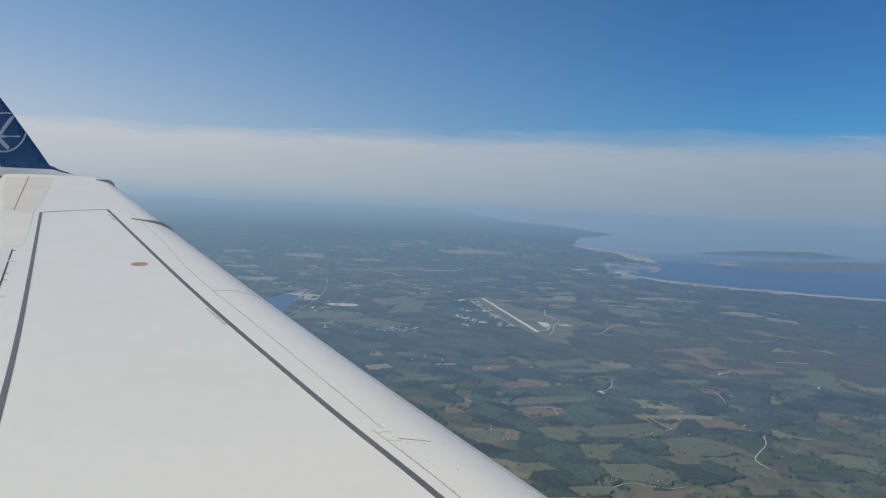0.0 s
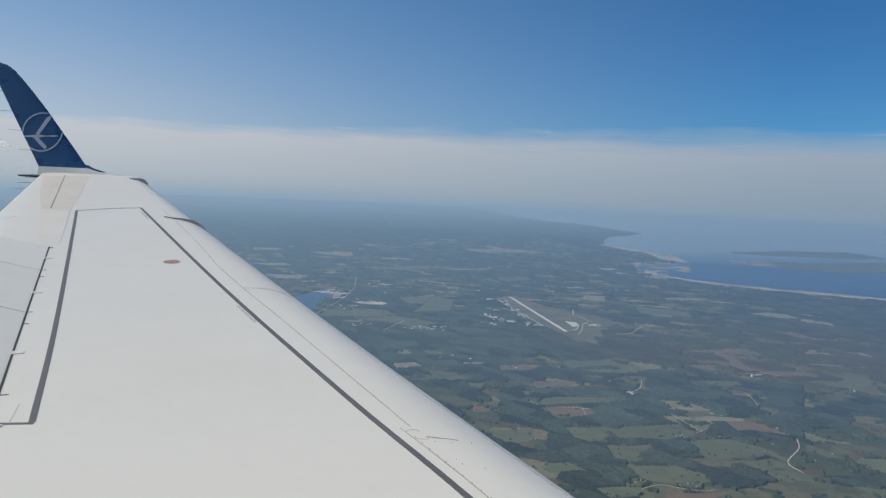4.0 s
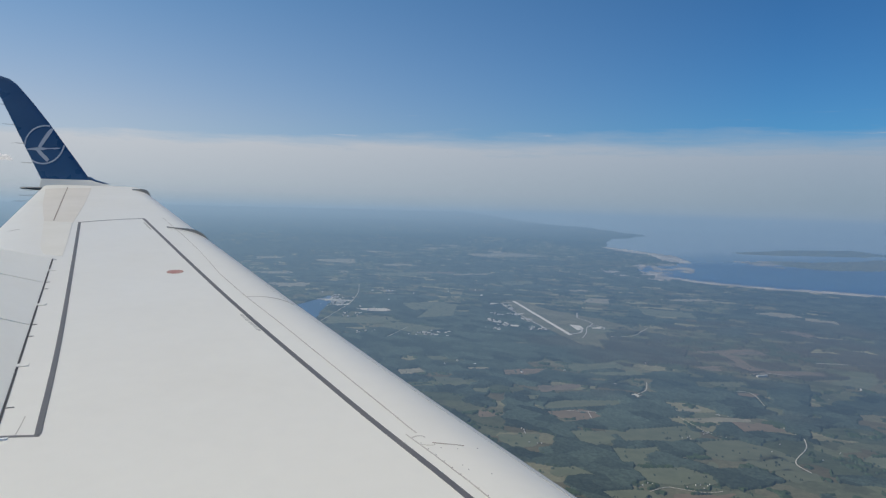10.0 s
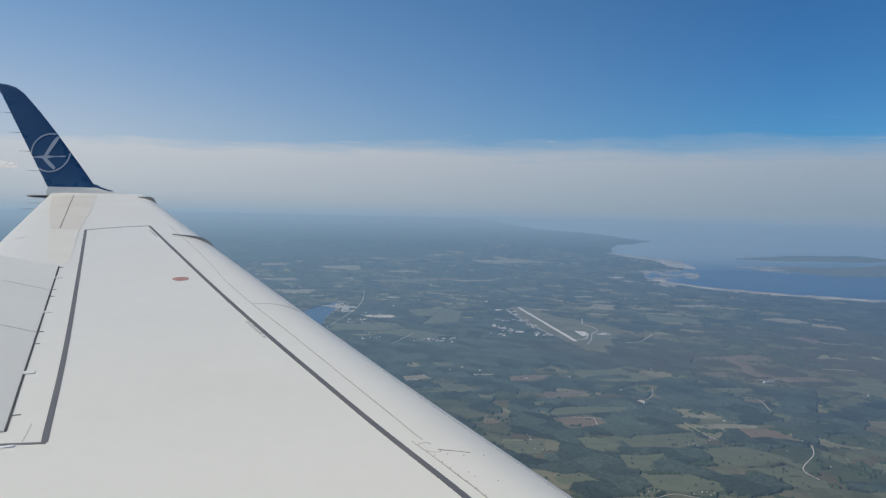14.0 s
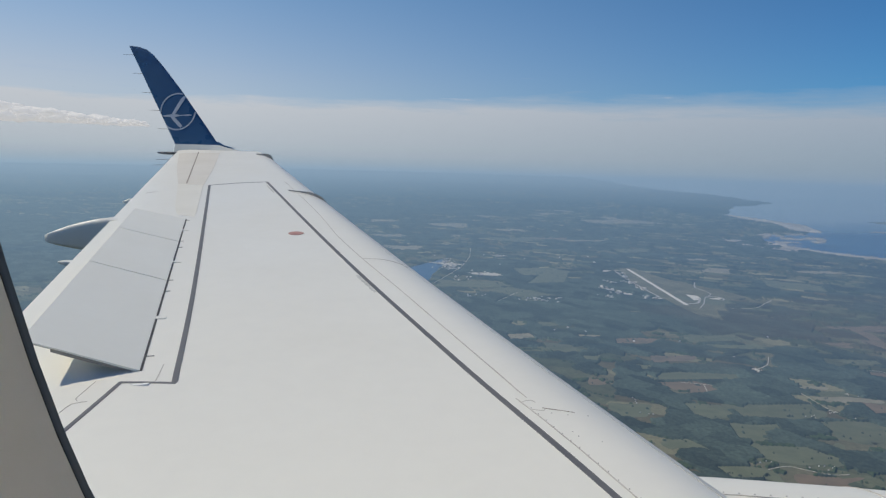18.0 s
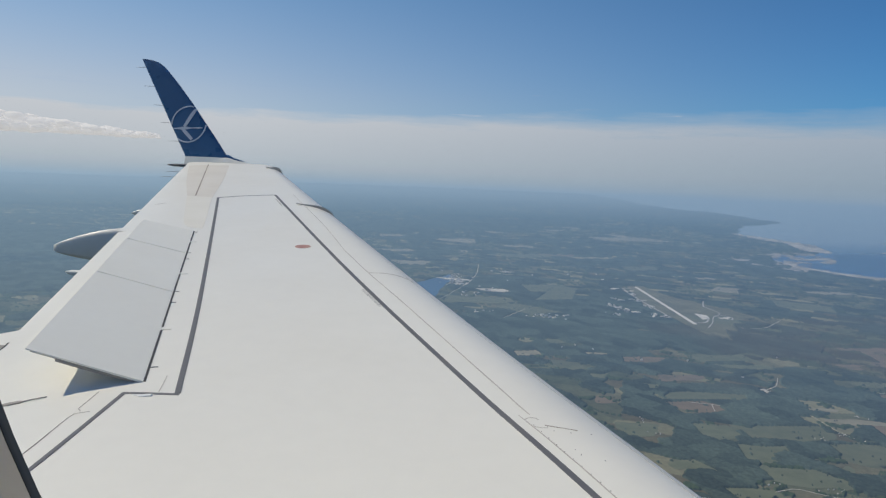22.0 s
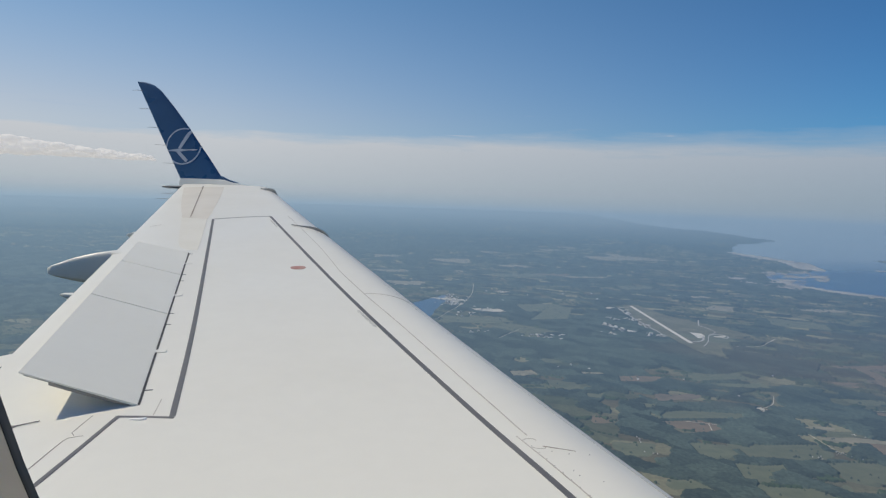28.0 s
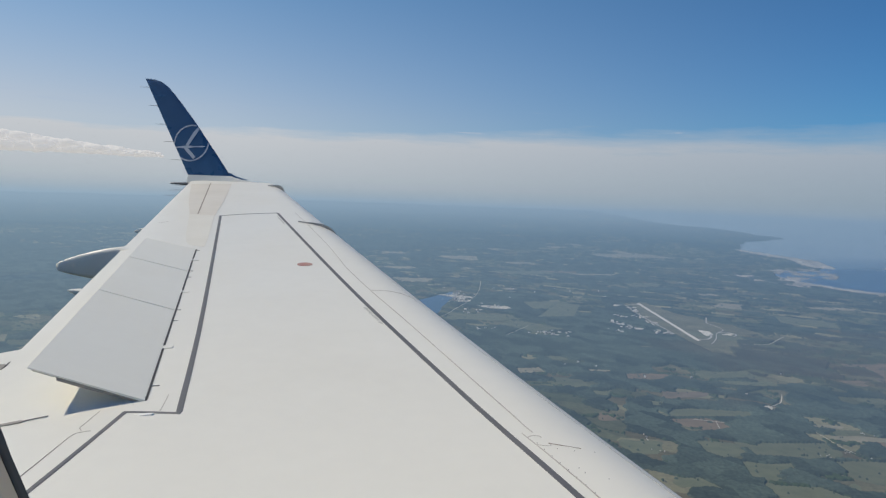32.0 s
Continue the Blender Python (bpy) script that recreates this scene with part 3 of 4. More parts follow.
flat_strip("runway", [(96.5, 576), (107.8, 433)], 2.5, 0.06, CONCRETE, "long pale concrete runway on the airfield", "runway")
for path, w in TAXIWAYS:
    flat_strip("taxiway", path, w, 0.055, ASPHALT, "grey taxiway beside the runway", "taxiway")
sheet("apron", [(115.8, 469.5), (122.2, 466.4), (121.8, 455.4), (116.2, 449.2)], 0.08, CONCRETE, "pale concrete parking apron beside the runway", "apron", steps=1)
flat_strip("heath_edge", [(168, 387), (178, 387), (181, 374), (178, 356), (178, 346), (188, 341), (206, 341)], 6.5, 0.055, PLOUGHED, "pale reddish open edge of a bog", "heath")
flat_strip("heath_edge", [(180, 386), (190, 391), (200, 393)], 7, 0.057, PLOUGHED, "pale reddish open edge of a bog", "heath")
for path, w in ROADS:
    flat_strip("road", path, w, 0.06, GRAVEL, "pale country road between fields and woods", "road", 0.05)

# houses, sheds and halls
rng = random.Random(4)


def build_house(long, deep, high, pitch):
    e = thing("house", (0, 0, 0), "small pale house with a pitched roof", "house", "houses in the country")
    part("wall", prism([(-long, -deep), (long, -deep), (long, deep), (-long, deep)], -0.6, high), HOUSE, e)
    bm = loft([[(x, -deep * 1.12, high), (x, deep * 1.12, high), (x, deep * 1.12, high + 0.04), (x, 0, high + pitch), (x, -deep * 1.12, high + 0.04)] for x in (-long * 1.08, long * 1.08)])
    part("roof", bm, ROOF, e)
    return e


def build_hall(long, deep, high, label):
    e = thing("hall", (0, 0, 0), label, "hall", "large sheds")
    part("wall", prism([(-long, -deep), (long, -deep), (long, deep), (-long, deep)], -0.6, high), HOUSE, e)
    bm = loft([[(x, -deep, high), (x, deep, high), (x, deep, high + 0.05), (x, 0, high + 0.25), (x, -deep, high + 0.05)] for x in (-long, long)])
    part("roof", bm, CONCRETE, e, "pale metal roof")
    return e


house = build_house(0.42, 0.25, 0.25, 0.25)
hall = build_hall(1.5, 0.6, 0.45, "long pale shed with a low roof")
spots = []
for cx, cy, sx, sy, count in SETTLED + FARMS:
    for _ in range(count):
        spots.append((cx + rng.gauss(0, 0.8) * sx, cy + rng.gauss(0, 0.8) * sy, rng.random()))
house.matrix_basis = pose(spots[0][0], spots[0][1], 0.3 + sag(spots[0][0], spots[0][1]), 0, 0, 20)
hall.matrix_basis = pose(174, 332, 0.35 + sag(174, 332), 0, 0, 12)
copy_thing(hall, pose(176.5, 332.5, 0.35 + sag(176, 332), 0, 0, 12))
for x, y, u in spots[1:]:
    if u < 0.42 and y > 400:
        shed = copy_thing(hall, pose(x, y, 0.3 + sag(x, y), 0, 0, rng.choice((15, 105, -30))))
        shed.scale = (rng.uniform(0.45, 0.8), 0.7, 0.8)
    else:
        small = copy_thing(house, pose(x, y, (0.3 if y > 300 else 0.12) + sag(x, y), 0, 0, rng.uniform(0, 180)))
        small.scale = (0.42, 0.42, 0.5) if y < 300 else (1.05, 0.95, 1.0)


# ---- haze and cloud ----
def haze_glow_ring(radius, reach, color, sunny, length, name="haze_glow_ring"):
    """A glowing see-through ring painted as hazy air: thin below, where only near land lies behind it, thick at the
    horizon, fading upwards.
    """
    m, tree, bsdf = nodes_of("glowing_haze")
    tree.nodes.remove(bsdf)
    pos = tree.nodes.new("ShaderNodeNewGeometry").outputs["Position"]
    sep = tree.nodes.new("ShaderNodeSeparateXYZ")
    tree.links.new(pos, sep.inputs[0])
    z = sep.outputs["Z"]
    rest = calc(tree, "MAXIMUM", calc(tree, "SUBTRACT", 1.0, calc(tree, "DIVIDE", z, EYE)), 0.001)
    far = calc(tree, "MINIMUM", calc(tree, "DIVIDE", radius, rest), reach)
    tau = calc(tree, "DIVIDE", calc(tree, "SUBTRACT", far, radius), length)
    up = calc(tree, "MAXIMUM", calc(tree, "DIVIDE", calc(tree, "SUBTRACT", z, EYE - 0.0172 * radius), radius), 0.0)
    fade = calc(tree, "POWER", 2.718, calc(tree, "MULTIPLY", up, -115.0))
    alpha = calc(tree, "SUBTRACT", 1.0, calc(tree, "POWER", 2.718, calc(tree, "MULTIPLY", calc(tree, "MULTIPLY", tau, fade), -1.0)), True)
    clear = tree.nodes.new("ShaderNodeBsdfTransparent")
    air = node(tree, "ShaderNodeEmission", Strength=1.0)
    # the glow is painted in a brighter colour towards the sun
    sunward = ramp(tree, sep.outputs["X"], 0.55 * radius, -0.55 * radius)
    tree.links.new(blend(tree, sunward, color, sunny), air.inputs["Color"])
    mix = tree.nodes.new("ShaderNodeMixShader")
    tree.links.new(alpha, mix.inputs[0])
    tree.links.new(clear.outputs[0], mix.inputs[1])
    tree.links.new(air.outputs[0], mix.inputs[2])
    tree.links.new(mix.outputs[0], tree.nodes["Material Output"].inputs["Surface"])
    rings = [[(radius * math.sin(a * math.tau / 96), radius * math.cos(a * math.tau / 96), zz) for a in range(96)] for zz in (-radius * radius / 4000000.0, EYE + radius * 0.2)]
    return tagged(link_mesh(name, loft(rings, True, False), m, smooth=180), "glowing see-through ring painted as blue haze over the land", "haze", kind="structure")


# painted haze glow: near, far, colour away from the sun, sunward colour, fading length
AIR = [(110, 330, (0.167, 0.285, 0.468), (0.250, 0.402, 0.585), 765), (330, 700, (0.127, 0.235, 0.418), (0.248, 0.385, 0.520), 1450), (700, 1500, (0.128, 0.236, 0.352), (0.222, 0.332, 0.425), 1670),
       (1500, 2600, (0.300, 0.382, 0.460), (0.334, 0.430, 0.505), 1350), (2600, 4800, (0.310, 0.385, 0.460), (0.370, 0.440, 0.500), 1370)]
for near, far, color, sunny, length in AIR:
    haze_glow_ring(near, far, color, sunny, length)



def haze_bank():
    """A glowing backdrop painted as the pale bank of high haze all round the horizon, with a soft wispy top."""
    m, tree, bsdf = nodes_of("glowing_haze_bank")
    tree.nodes.remove(bsdf)
    pos = tree.nodes.new("ShaderNodeNewGeometry").outputs["Position"]
    sep = tree.nodes.new("ShaderNodeSeparateXYZ")
    tree.links.new(pos, sep.inputs[0])
    flat = node(tree, "ShaderNodeMapping", Scale=(1, 1, 9))
    tree.links.new(pos, flat.inputs["Vector"])
    wisp = noise_tex(tree, 0.0011, 6, 0.62, flat.outputs[0])
    z = calc(tree, "ADD", sep.outputs["Z"], calc(tree, "MULTIPLY", calc(tree, "SUBTRACT", wisp, 0.5), 230.0))
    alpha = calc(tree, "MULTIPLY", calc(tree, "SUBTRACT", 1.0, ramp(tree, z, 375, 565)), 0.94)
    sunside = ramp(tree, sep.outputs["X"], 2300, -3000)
    # a thin wash of glow pales the sky on the sun's side
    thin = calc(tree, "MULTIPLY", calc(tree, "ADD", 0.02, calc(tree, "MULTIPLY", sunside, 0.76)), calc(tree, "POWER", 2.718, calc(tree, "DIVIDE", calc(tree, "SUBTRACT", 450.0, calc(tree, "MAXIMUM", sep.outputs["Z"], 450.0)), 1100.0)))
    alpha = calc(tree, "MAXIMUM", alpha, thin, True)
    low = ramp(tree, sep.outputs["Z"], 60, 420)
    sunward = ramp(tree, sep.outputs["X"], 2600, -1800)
    # glow colours painted lighter sunward and higher up
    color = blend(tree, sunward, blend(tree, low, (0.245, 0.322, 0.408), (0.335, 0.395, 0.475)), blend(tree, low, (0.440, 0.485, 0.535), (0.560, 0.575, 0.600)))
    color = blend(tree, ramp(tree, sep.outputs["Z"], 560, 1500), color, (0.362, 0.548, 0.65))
    thread = node(tree, "ShaderNodeMapping", Scale=(1, 1, 22))
    tree.links.new(pos, thread.inputs["Vector"])
    wisps = calc(tree, "MULTIPLY", ramp(tree, noise_tex(tree, 0.0016, 5, 0.6, thread.outputs[0]), 0.60, 0.74), calc(tree, "MULTIPLY", ramp(tree, sep.outputs["Z"], 380, 470), calc(tree, "SUBTRACT", 1.0, ramp(tree, sep.outputs["Z"], 540, 680))))
    alpha = calc(tree, "MAXIMUM", alpha, calc(tree, "MULTIPLY", wisps, 0.75), True)
    color = blend(tree, calc(tree, "MULTIPLY", wisps, 0.5), color, (0.50, 0.53, 0.60))
    air = node(tree, "ShaderNodeEmission", Strength=1.0)
    tree.links.new(color, air.inputs["Color"])
    clear = tree.nodes.new("ShaderNodeBsdfTransparent")
    mix = tree.nodes.new("ShaderNodeMixShader")
    tree.links.new(alpha, mix.inputs[0])
    tree.links.new(clear.outputs[0], mix.inputs[1])
    tree.links.new(air.outputs[0], mix.inputs[2])
    tree.links.new(mix.outputs[0], tree.nodes["Material Output"].inputs["Surface"])
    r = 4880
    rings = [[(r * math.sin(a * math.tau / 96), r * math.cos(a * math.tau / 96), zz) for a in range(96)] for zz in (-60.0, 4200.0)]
    return tagged(link_mesh("haze_bank", loft(rings, True, False), m, smooth=180), "glowing backdrop painted as a pale grey bank of high haze along the horizon", "haze", kind="structure")


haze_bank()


def cloud(name, start, end, size, seed, label, count=520, spread=1.0):
    rnd = random.Random(seed)
    bm = bmesh.new()
    a, b = Vector(start), Vector(end)
    for i in range(count):
        t = rnd.random() ** 0.9
        grow = size * (1.0 - 0.75 * t) * rnd.uniform(0.18, 0.62)
        c = a.lerp(b, t) + Vector((rnd.gauss(0, 10 * spread), rnd.gauss(0, 25 * spread), rnd.uniform(-0.1, 0.7) * size * (1 - 0.8 * t)))
        mat = Matrix.Translation(c) @ Matrix.Diagonal((grow * 1.6, grow * 1.4, grow * 0.7, 1))
        bmesh.ops.create_icosphere(bm, subdivisions=2, radius=1.0, matrix=mat)
    for v in bm.verts:
        v.co += (noise.noise_vector(v.co * 0.04) * 6 + noise.noise_vector(v.co * 0.12) * 3.5 + noise.noise_vector(v.co * 0.35) * 1.2) * spread
    return tagged(link_mesh(name, bm, CLOUD, smooth=180), label, "cloud")


# ---- the wing ----
ROOT = EYE - 1.5          # height of the wing's upper side, carried on to the camera's station
RISE = 0.124


def x_front(y):
    return 0.83 - 0.5165 * (y - 2.88) - 0.03 * math.sin(math.pi * min(max((y - 2.88) / 9.0, 0.0), 1.0)) + 0.055 * min(1.3, max(0.0, (5.4 - y) / 2.6)) ** 2


def x_back(y):
    return -2.90 - 0.332 * (y - 4.08) if y > 4.08 else -2.90 - 0.9 * min(4.08 - y, 0.9)


def wing_z(x, y):
    """Height of the upper skin: nearly flat, rounded down at the nose and a little at the tail."""
    lead, chord = x_front(y), x_front(y) + 2.90 + 0.332 * (y - 4.08)
    s = min(max((lead - x) / chord, 0.0), 1.0)
    z = ROOT + RISE * y
    if s < 0.13:
        q = (0.13 - s) / 0.13
        z -= 0.055 * chord * (1 - math.sqrt(max(1 - q * q, 0)))
    if s > 0.8:
        z -= 0.012 * chord * ((s - 0.8) / 0.2) ** 2
    return z


def wing_low(s, chord):
    return -0.055 * chord - 0.075 * chord * math.sin(math.pi * min(1.0, (s + 0.02) ** 0.62)) * (1 - 0.25 * s) + 0.043 * chord * s


wing = thing("aircraft_wing", (0, 0.3, ROOT), "white airliner wing with grey seams, raised spoilers and a navy winglet", "wing")
wing.location = (0, 0, 0)

NOSE = [0.13 * (1 - math.cos(k * math.pi / 20)) for k in range(11)]
UPPER = NOSE + [0.2, 0.3, 0.4, 0.5, 0.6, 0.7, 0.8, 0.85, 0.9, 0.95, 1.0]


def wing_section(y):
    lead, chord = x_front(y), x_front(y) - x_back(y)
    top = [(lead - s * chord, y, wing_z(lead - s * chord, y)) for s in UPPER]
    base = ROOT + RISE * y
    bottom = [(lead - s * chord, y, min(base + wing_low(s, chord), wing_z(lead - s * chord, y) - 0.006)) for s in reversed(UPPER[1:])]
    return top + bottom


stations = [-0.35, 0.35, 1.0, 1.8, 2.6, 3.18, 3.4, 3.8, 4.08, 4.4, 5.4, 6.4, 7.4, 8.4, 9.4, 10.4, 11.2, 11.8, 12.2, 12.45]
part("wing_skin", loft([wing_section(y) for y in stations]), WHITE, wing, "clean white painted skin", 40)


def on_wing(points, width, height, material, name, label="", steps=6):
    pts = spline([Vector(p) for p in points], steps)
    return part(name, ribbon(pts, width, height, wing_z), material, wing, label)


# grey sealed joints of the long access panel
on_wing([(-3.06, 9.27), (-1.35, 5.86), (-0.26, 3.80), (0.29, 2.82), (0.9, 1.7)], 0.031, 0.0016, SEAL, "sealed_joint", "dark grey sealed joint", 10)
on_wing([(-3.66, 8.88), (-2.125, 4.88), (-1.545, 3.30)], 0.029, 0.0016, SEAL, "sealed_joint", "dark grey sealed joint", 10)
on_wing([(-3.66, 8.88), (-3.36, 9.12), (-3.06, 9.27)], 0.026, 0.0016, SEAL, "sealed_joint", "thin grey sealed joint")
on_wing([(-1.532, 3.288), (-1.662, 3.277), (-1.80, 3.26)], 0.019, 0.0016, SEAL, "sealed_joint", "grey sealed joint")
on_wing([(-1.793, 3.262), (-1.779, 2.64), (-1.779, 1.6)], 0.021, 0.0018, SEAL, "sealed_joint", "grey sealed joint")
# slat edge and its cross joints
on_wing([(-1.476, 6.417), (-1.11, 5.69), (-0.756, 5.03), (-0.423, 4.393), (-0.213, 3.99), (0.001, 3.581), (0.083, 3.42), (0.128, 3.34)], 0.007, 0.0012, SEAM, "slat_joint", "fine grimy slat joint", 6)
on_wing([(0.078, 3.325), (0.108, 3.276), (0.202, 3.119), (0.287, 2.969), (0.367, 2.825), (0.75, 2.1)], 0.006, 0.0012, SEAM, "slat_joint", "fine grimy slat joint", 6)
on_wing([(-2.85, 9.35), (-2.0, 7.6), (-1.476, 6.417)], 0.005, 0.0012, SEAM, "slat_joint", "fine slat joint", 8)
on_wing([(-1.11, 5.69), (-0.997, 5.70), (-0.893, 5.69), (-0.80, 5.66), (-0.74, 5.61)], 0.013, 0.0016, SEAM, "slat_end", "grimy slat end joint")
# chipped paint where two slats meet
on_wing([(0.104, 3.285), (0.118, 3.302), (0.134, 3.309), (0.155, 3.308), (0.166, 3.294)], 0.005, 0.0012, SEAM, "paint_chip", "grey chipped paint edge", 3)
on_wing([(0.142, 3.225), (0.178, 3.216), (0.207, 3.222), (0.201, 3.243)], 0.0035, 0.0012, SEAM, "paint_chip", "grey chipped paint edge", 3)
on_wing([(0.195, 3.242), (0.24, 3.233), (0.262, 3.229)], 0.0048, 0.0014, BROWN, "slat_end", "dark slat end joint", 3)
on_wing([(0.255, 3.230), (0.29, 3.225), (0.339, 3.219)], 0.0028, 0.0012, BROWN, "slat_end", "dark slat end joint", 3)
on_wing([(-4.17, 8.28), (-4.09, 8.38)], 0.012, 0.0012, SEAM, "scuff", "grey scuff")
on_wing([(-2.96, 8.98), (-2.73, 8.52)], 0.011, 0.0012, SEAM, "small_marking", "small grey marking")
on_wing([(-1.69, 3.49), (-1.66, 3.38), (-1.64, 3.30)], 0.004, 0.0012, SEAM, "scratch", "fine scratch")
on_wing([(-1.914, 3.255), (-1.903, 3.07), (-1.881, 3.048)], 0.003, 0.001, SCORE, "scratch", "thin bent scratch", 1)
on_wing([(-1.838, 3.051), (-1.88, 3.026), (-1.895, 2.981), (-1.885, 2.753), (-1.88, 2.5)], 0.003, 0.001, SCORE, "scratch", "thin dark scratch", 2)
part("tape_patch", prism([(-1.738, 3.243), (-1.70, 3.232), (-1.655, 3.243), (-1.65, 3.258), (-1.70, 3.25)], lambda x, y: wing_z(x, y) - 0.002, lambda x, y: wing_z(x, y) + 0.003 + 0.05 * (x + 1.74)), FOIL, wing, "bright loose tape patch")
# beige worn strip and its seam near the tip
def skin_patch(name, left, right, material, label):
    """A thin coat on the wing's skin between two edges given root to tip."""
    rings = []
    for a, b in zip(spline([Vector(p) for p in left], 4), spline([Vector(p) for p in right], 4)):
        row = [a.lerp(b, k / 6) for k in range(7)]
        rings.append([(p.x, p.y, wing_z(p.x, p.y) + 0.0022) for p in row] + [(p.x, p.y, wing_z(p.x, p.y) - 0.002) for p in reversed(row)])
    return part(name, loft(rings), material, wing, label)


skin_patch("worn_patch", [(-5.44, 11.95), (-4.68, 10.2), (-4.07, 8.9)], [(-4.81, 12.12), (-4.25, 10.5), (-3.73, 8.87)], STAIN, "beige worn paint strip")
skin_patch("worn_patch", [(-4.07, 8.895), (-3.43, 7.42), (-3.22, 7.06)], [(-3.73, 8.865), (-3.22, 7.5), (-3.05, 7.02)], FADED, "faintly worn paint strip")
on_wing([(x_front(y) - 0.15, y) for y in (6.2, 5.4, 4.6, 3.8, 3.0, 2.2)], 0.004, 0.001, SEAM, "slat_lip", "fine line along the slat's nose", 6)
on_wing([(-5.18, 12.13), (-3.98, 8.94)], 0.013, 0.0034, BROWN, "tip_joint", "brownish joint", 8)
# red round mark
part("red_mark", prism([(-1.87 + 0.069 * math.cos(k * math.tau / 24), 6.47 + 0.066 * math.sin(k * math.tau / 24)) for k in range(24)], lambda x, y: wing_z(x, y) - 0.002, lambda x, y: wing_z(x, y) + 0.003), RED, wing, "faded red round mark")
# unreadable stencil beside the joint
for k in range(15):
    a = Vector((-1.054, 5.214)).lerp(Vector((-0.863, 4.856)), k / 14)
    d = Vector((0.008, -0.0145)) * (0.7, 1.0, 0.85)[k % 3]
    on_wing([(a.x, a.y), (a.x + d.x, a.y + d.y)], (0.020, 0.024, 0.016, 0.022)[k % 4], 0.001, STENCIL, "stencil_bar", "grey stencil bar", 1)
# fasteners along the slat
fast = bmesh.new()
bmesh.ops.create_cone(fast, cap_ends=True, segments=8, radius1=0.002, radius2=0.0017, depth=0.004)
fast_ob = part("fastener", fast, SEAL, wing, "dark fastener head")
loose = ((0.234, 3.194), (0.307, 3.185), (0.397, 3.203), (0.337, 2.995), (0.315, 3.033), (0.43, 2.96))
for k in range(20):
    x, y = (0.146 + k * 0.031, 3.235 - k * 0.056) if k < 14 else loose[k - 14]
    o = fast_ob if k == 0 else fast_ob.copy()
    if k:
        scene.collection.objects.link(o)
    o.location = (x, y, wing_z(x, y) + 0.001)


# spoilers: three grey panels, hinged along their front edge and raised at the back
HINGE_IN, HINGE_OUT = Vector((-1.77, 3.40)), Vector((-3.08, 6.88))
AFT = Vector((-0.935, -0.355))


def spoiler_point(u, v, lift=0.0):
    h = HINGE_IN.lerp(HINGE_OUT, u)
    chord, rise = 0.519 + (0.452 - 0.519) * u, 0.20 + (0.12 - 0.20) * u
    p = h + AFT * chord * v
    return Vector((p.x, p.y, ROOT + RISE * p.y + 0.004 + rise * v + lift))


def spoiler_panel(u0, u1):
    rings = []
    for i in range(7):
        u = u0 + (u1 - u0) * i / 6
        top = [spoiler_point(u, v) for v in (0.0, 0.04, 0.35, 0.7, 0.985, 1.0)]
        low = [spoiler_point(u, v, -0.006 - 0.006 * (1 - v)) for v in (1.0, 0.7, 0.35, 0.04, 0.0)]
        rings.append(top + low)
    panel = part("spoiler", loft(rings), SPOILER, wing, "grey spoiler panel, slightly raised", 30)
    # plate added beneath the panel; its grey sets how much light bounces below
    rings = []
    for i in range(7):
        u = u0 + (u1 - u0) * i / 6
        u = u0 + 0.004 + (u1 - u0 - 0.008) * i / 6
        rings.append([spoiler_point(u, v, -0.0135) for v in (0.05, 0.35, 0.7, 0.97)] + [spoiler_point(u, v, -0.018) for v in (0.97, 0.7, 0.35, 0.05)])
    part("spoiler_underside", loft(rings), UNDER, panel, "dull grey underside", 30)


part("spoiler_rib", loft([[spoiler_point(0.001, v, -0.012), spoiler_point(0.001, v, -0.012 - 0.016 * k), spoiler_point(0.012, v, -0.012 - 0.016 * k), spoiler_point(0.012, v, -0.012)] for v, k in ((0.02, 0.4), (0.2, 0.8), (0.45, 1.0), (0.6, 1.0), (0.76, 0.9))]), SCORE, wing, "dark rib under the spoiler's inner edge")
for u0, u1 in ((0.0, 0.425), (0.429, 0.744), (0.748, 1.0)):
    spoiler_panel(u0, u1)
# dark gap along the hinge, and the hinge lugs
gap = [HINGE_IN.lerp(HINGE_OUT, u) - AFT * 0.006 for u in (0.0, 0.25, 0.5, 0.75, 1.0)]
on_wing(gap, 0.012, 0.002, GAP, "hinge_gap", "dark hinge gap")
for u, long in ((0.05, 0.05), (0.215, 0.06), (0.36, 0.04), (0.43, 0.04), (0.565, 0.06), (0.69, 0.04), (0.75, 0.04), (0.87, 0.06), (0.985, 0.04)):
    h = HINGE_IN.lerp(HINGE_OUT, u)
    e = h - AFT * long
    if long == 0.06:
        on_wing([(h.x, h.y), (e.x, e.y)], 0.05, 0.004, WHITE, "hinge_lug", "", 2)
        f = e + Vector((0.0, -0.022))
        on_wing([(f.x - 0.05, f.y - 0.02), (f.x, f.y)], 0.006, 0.003, SEAL, "hinge_slot", "dark slot beside a hinge lug", 2)
    else:
        on_wing([(h.x, h.y), (e.x, e.y)], 0.007, 0.003, SEAL, "hinge_lug", "", 2)
on_wing([(-2.7, 2.80), (-2.29, 3.064), (-2.2, 3.12), (-2.123, 3.174)], 0.005, 0.0012, SCORE, "flap_joint", "thin flap joint", 3)


def dark_inlay(name, outline, material, label):
    return part(name, prism(outline, lambda x, y: wing_z(x, y) - 0.002, lambda x, y: wing_z(x, y) + 0.0022), material, wing, label)


dark_inlay("flap_gap", [(-2.40, 2.985), (-2.292, 3.049), (-2.205, 3.098), (-2.198, 3.118), (-2.225, 3.116), (-2.295, 3.074)], SCORE, "dark wedge-shaped gap of the inboard flap")
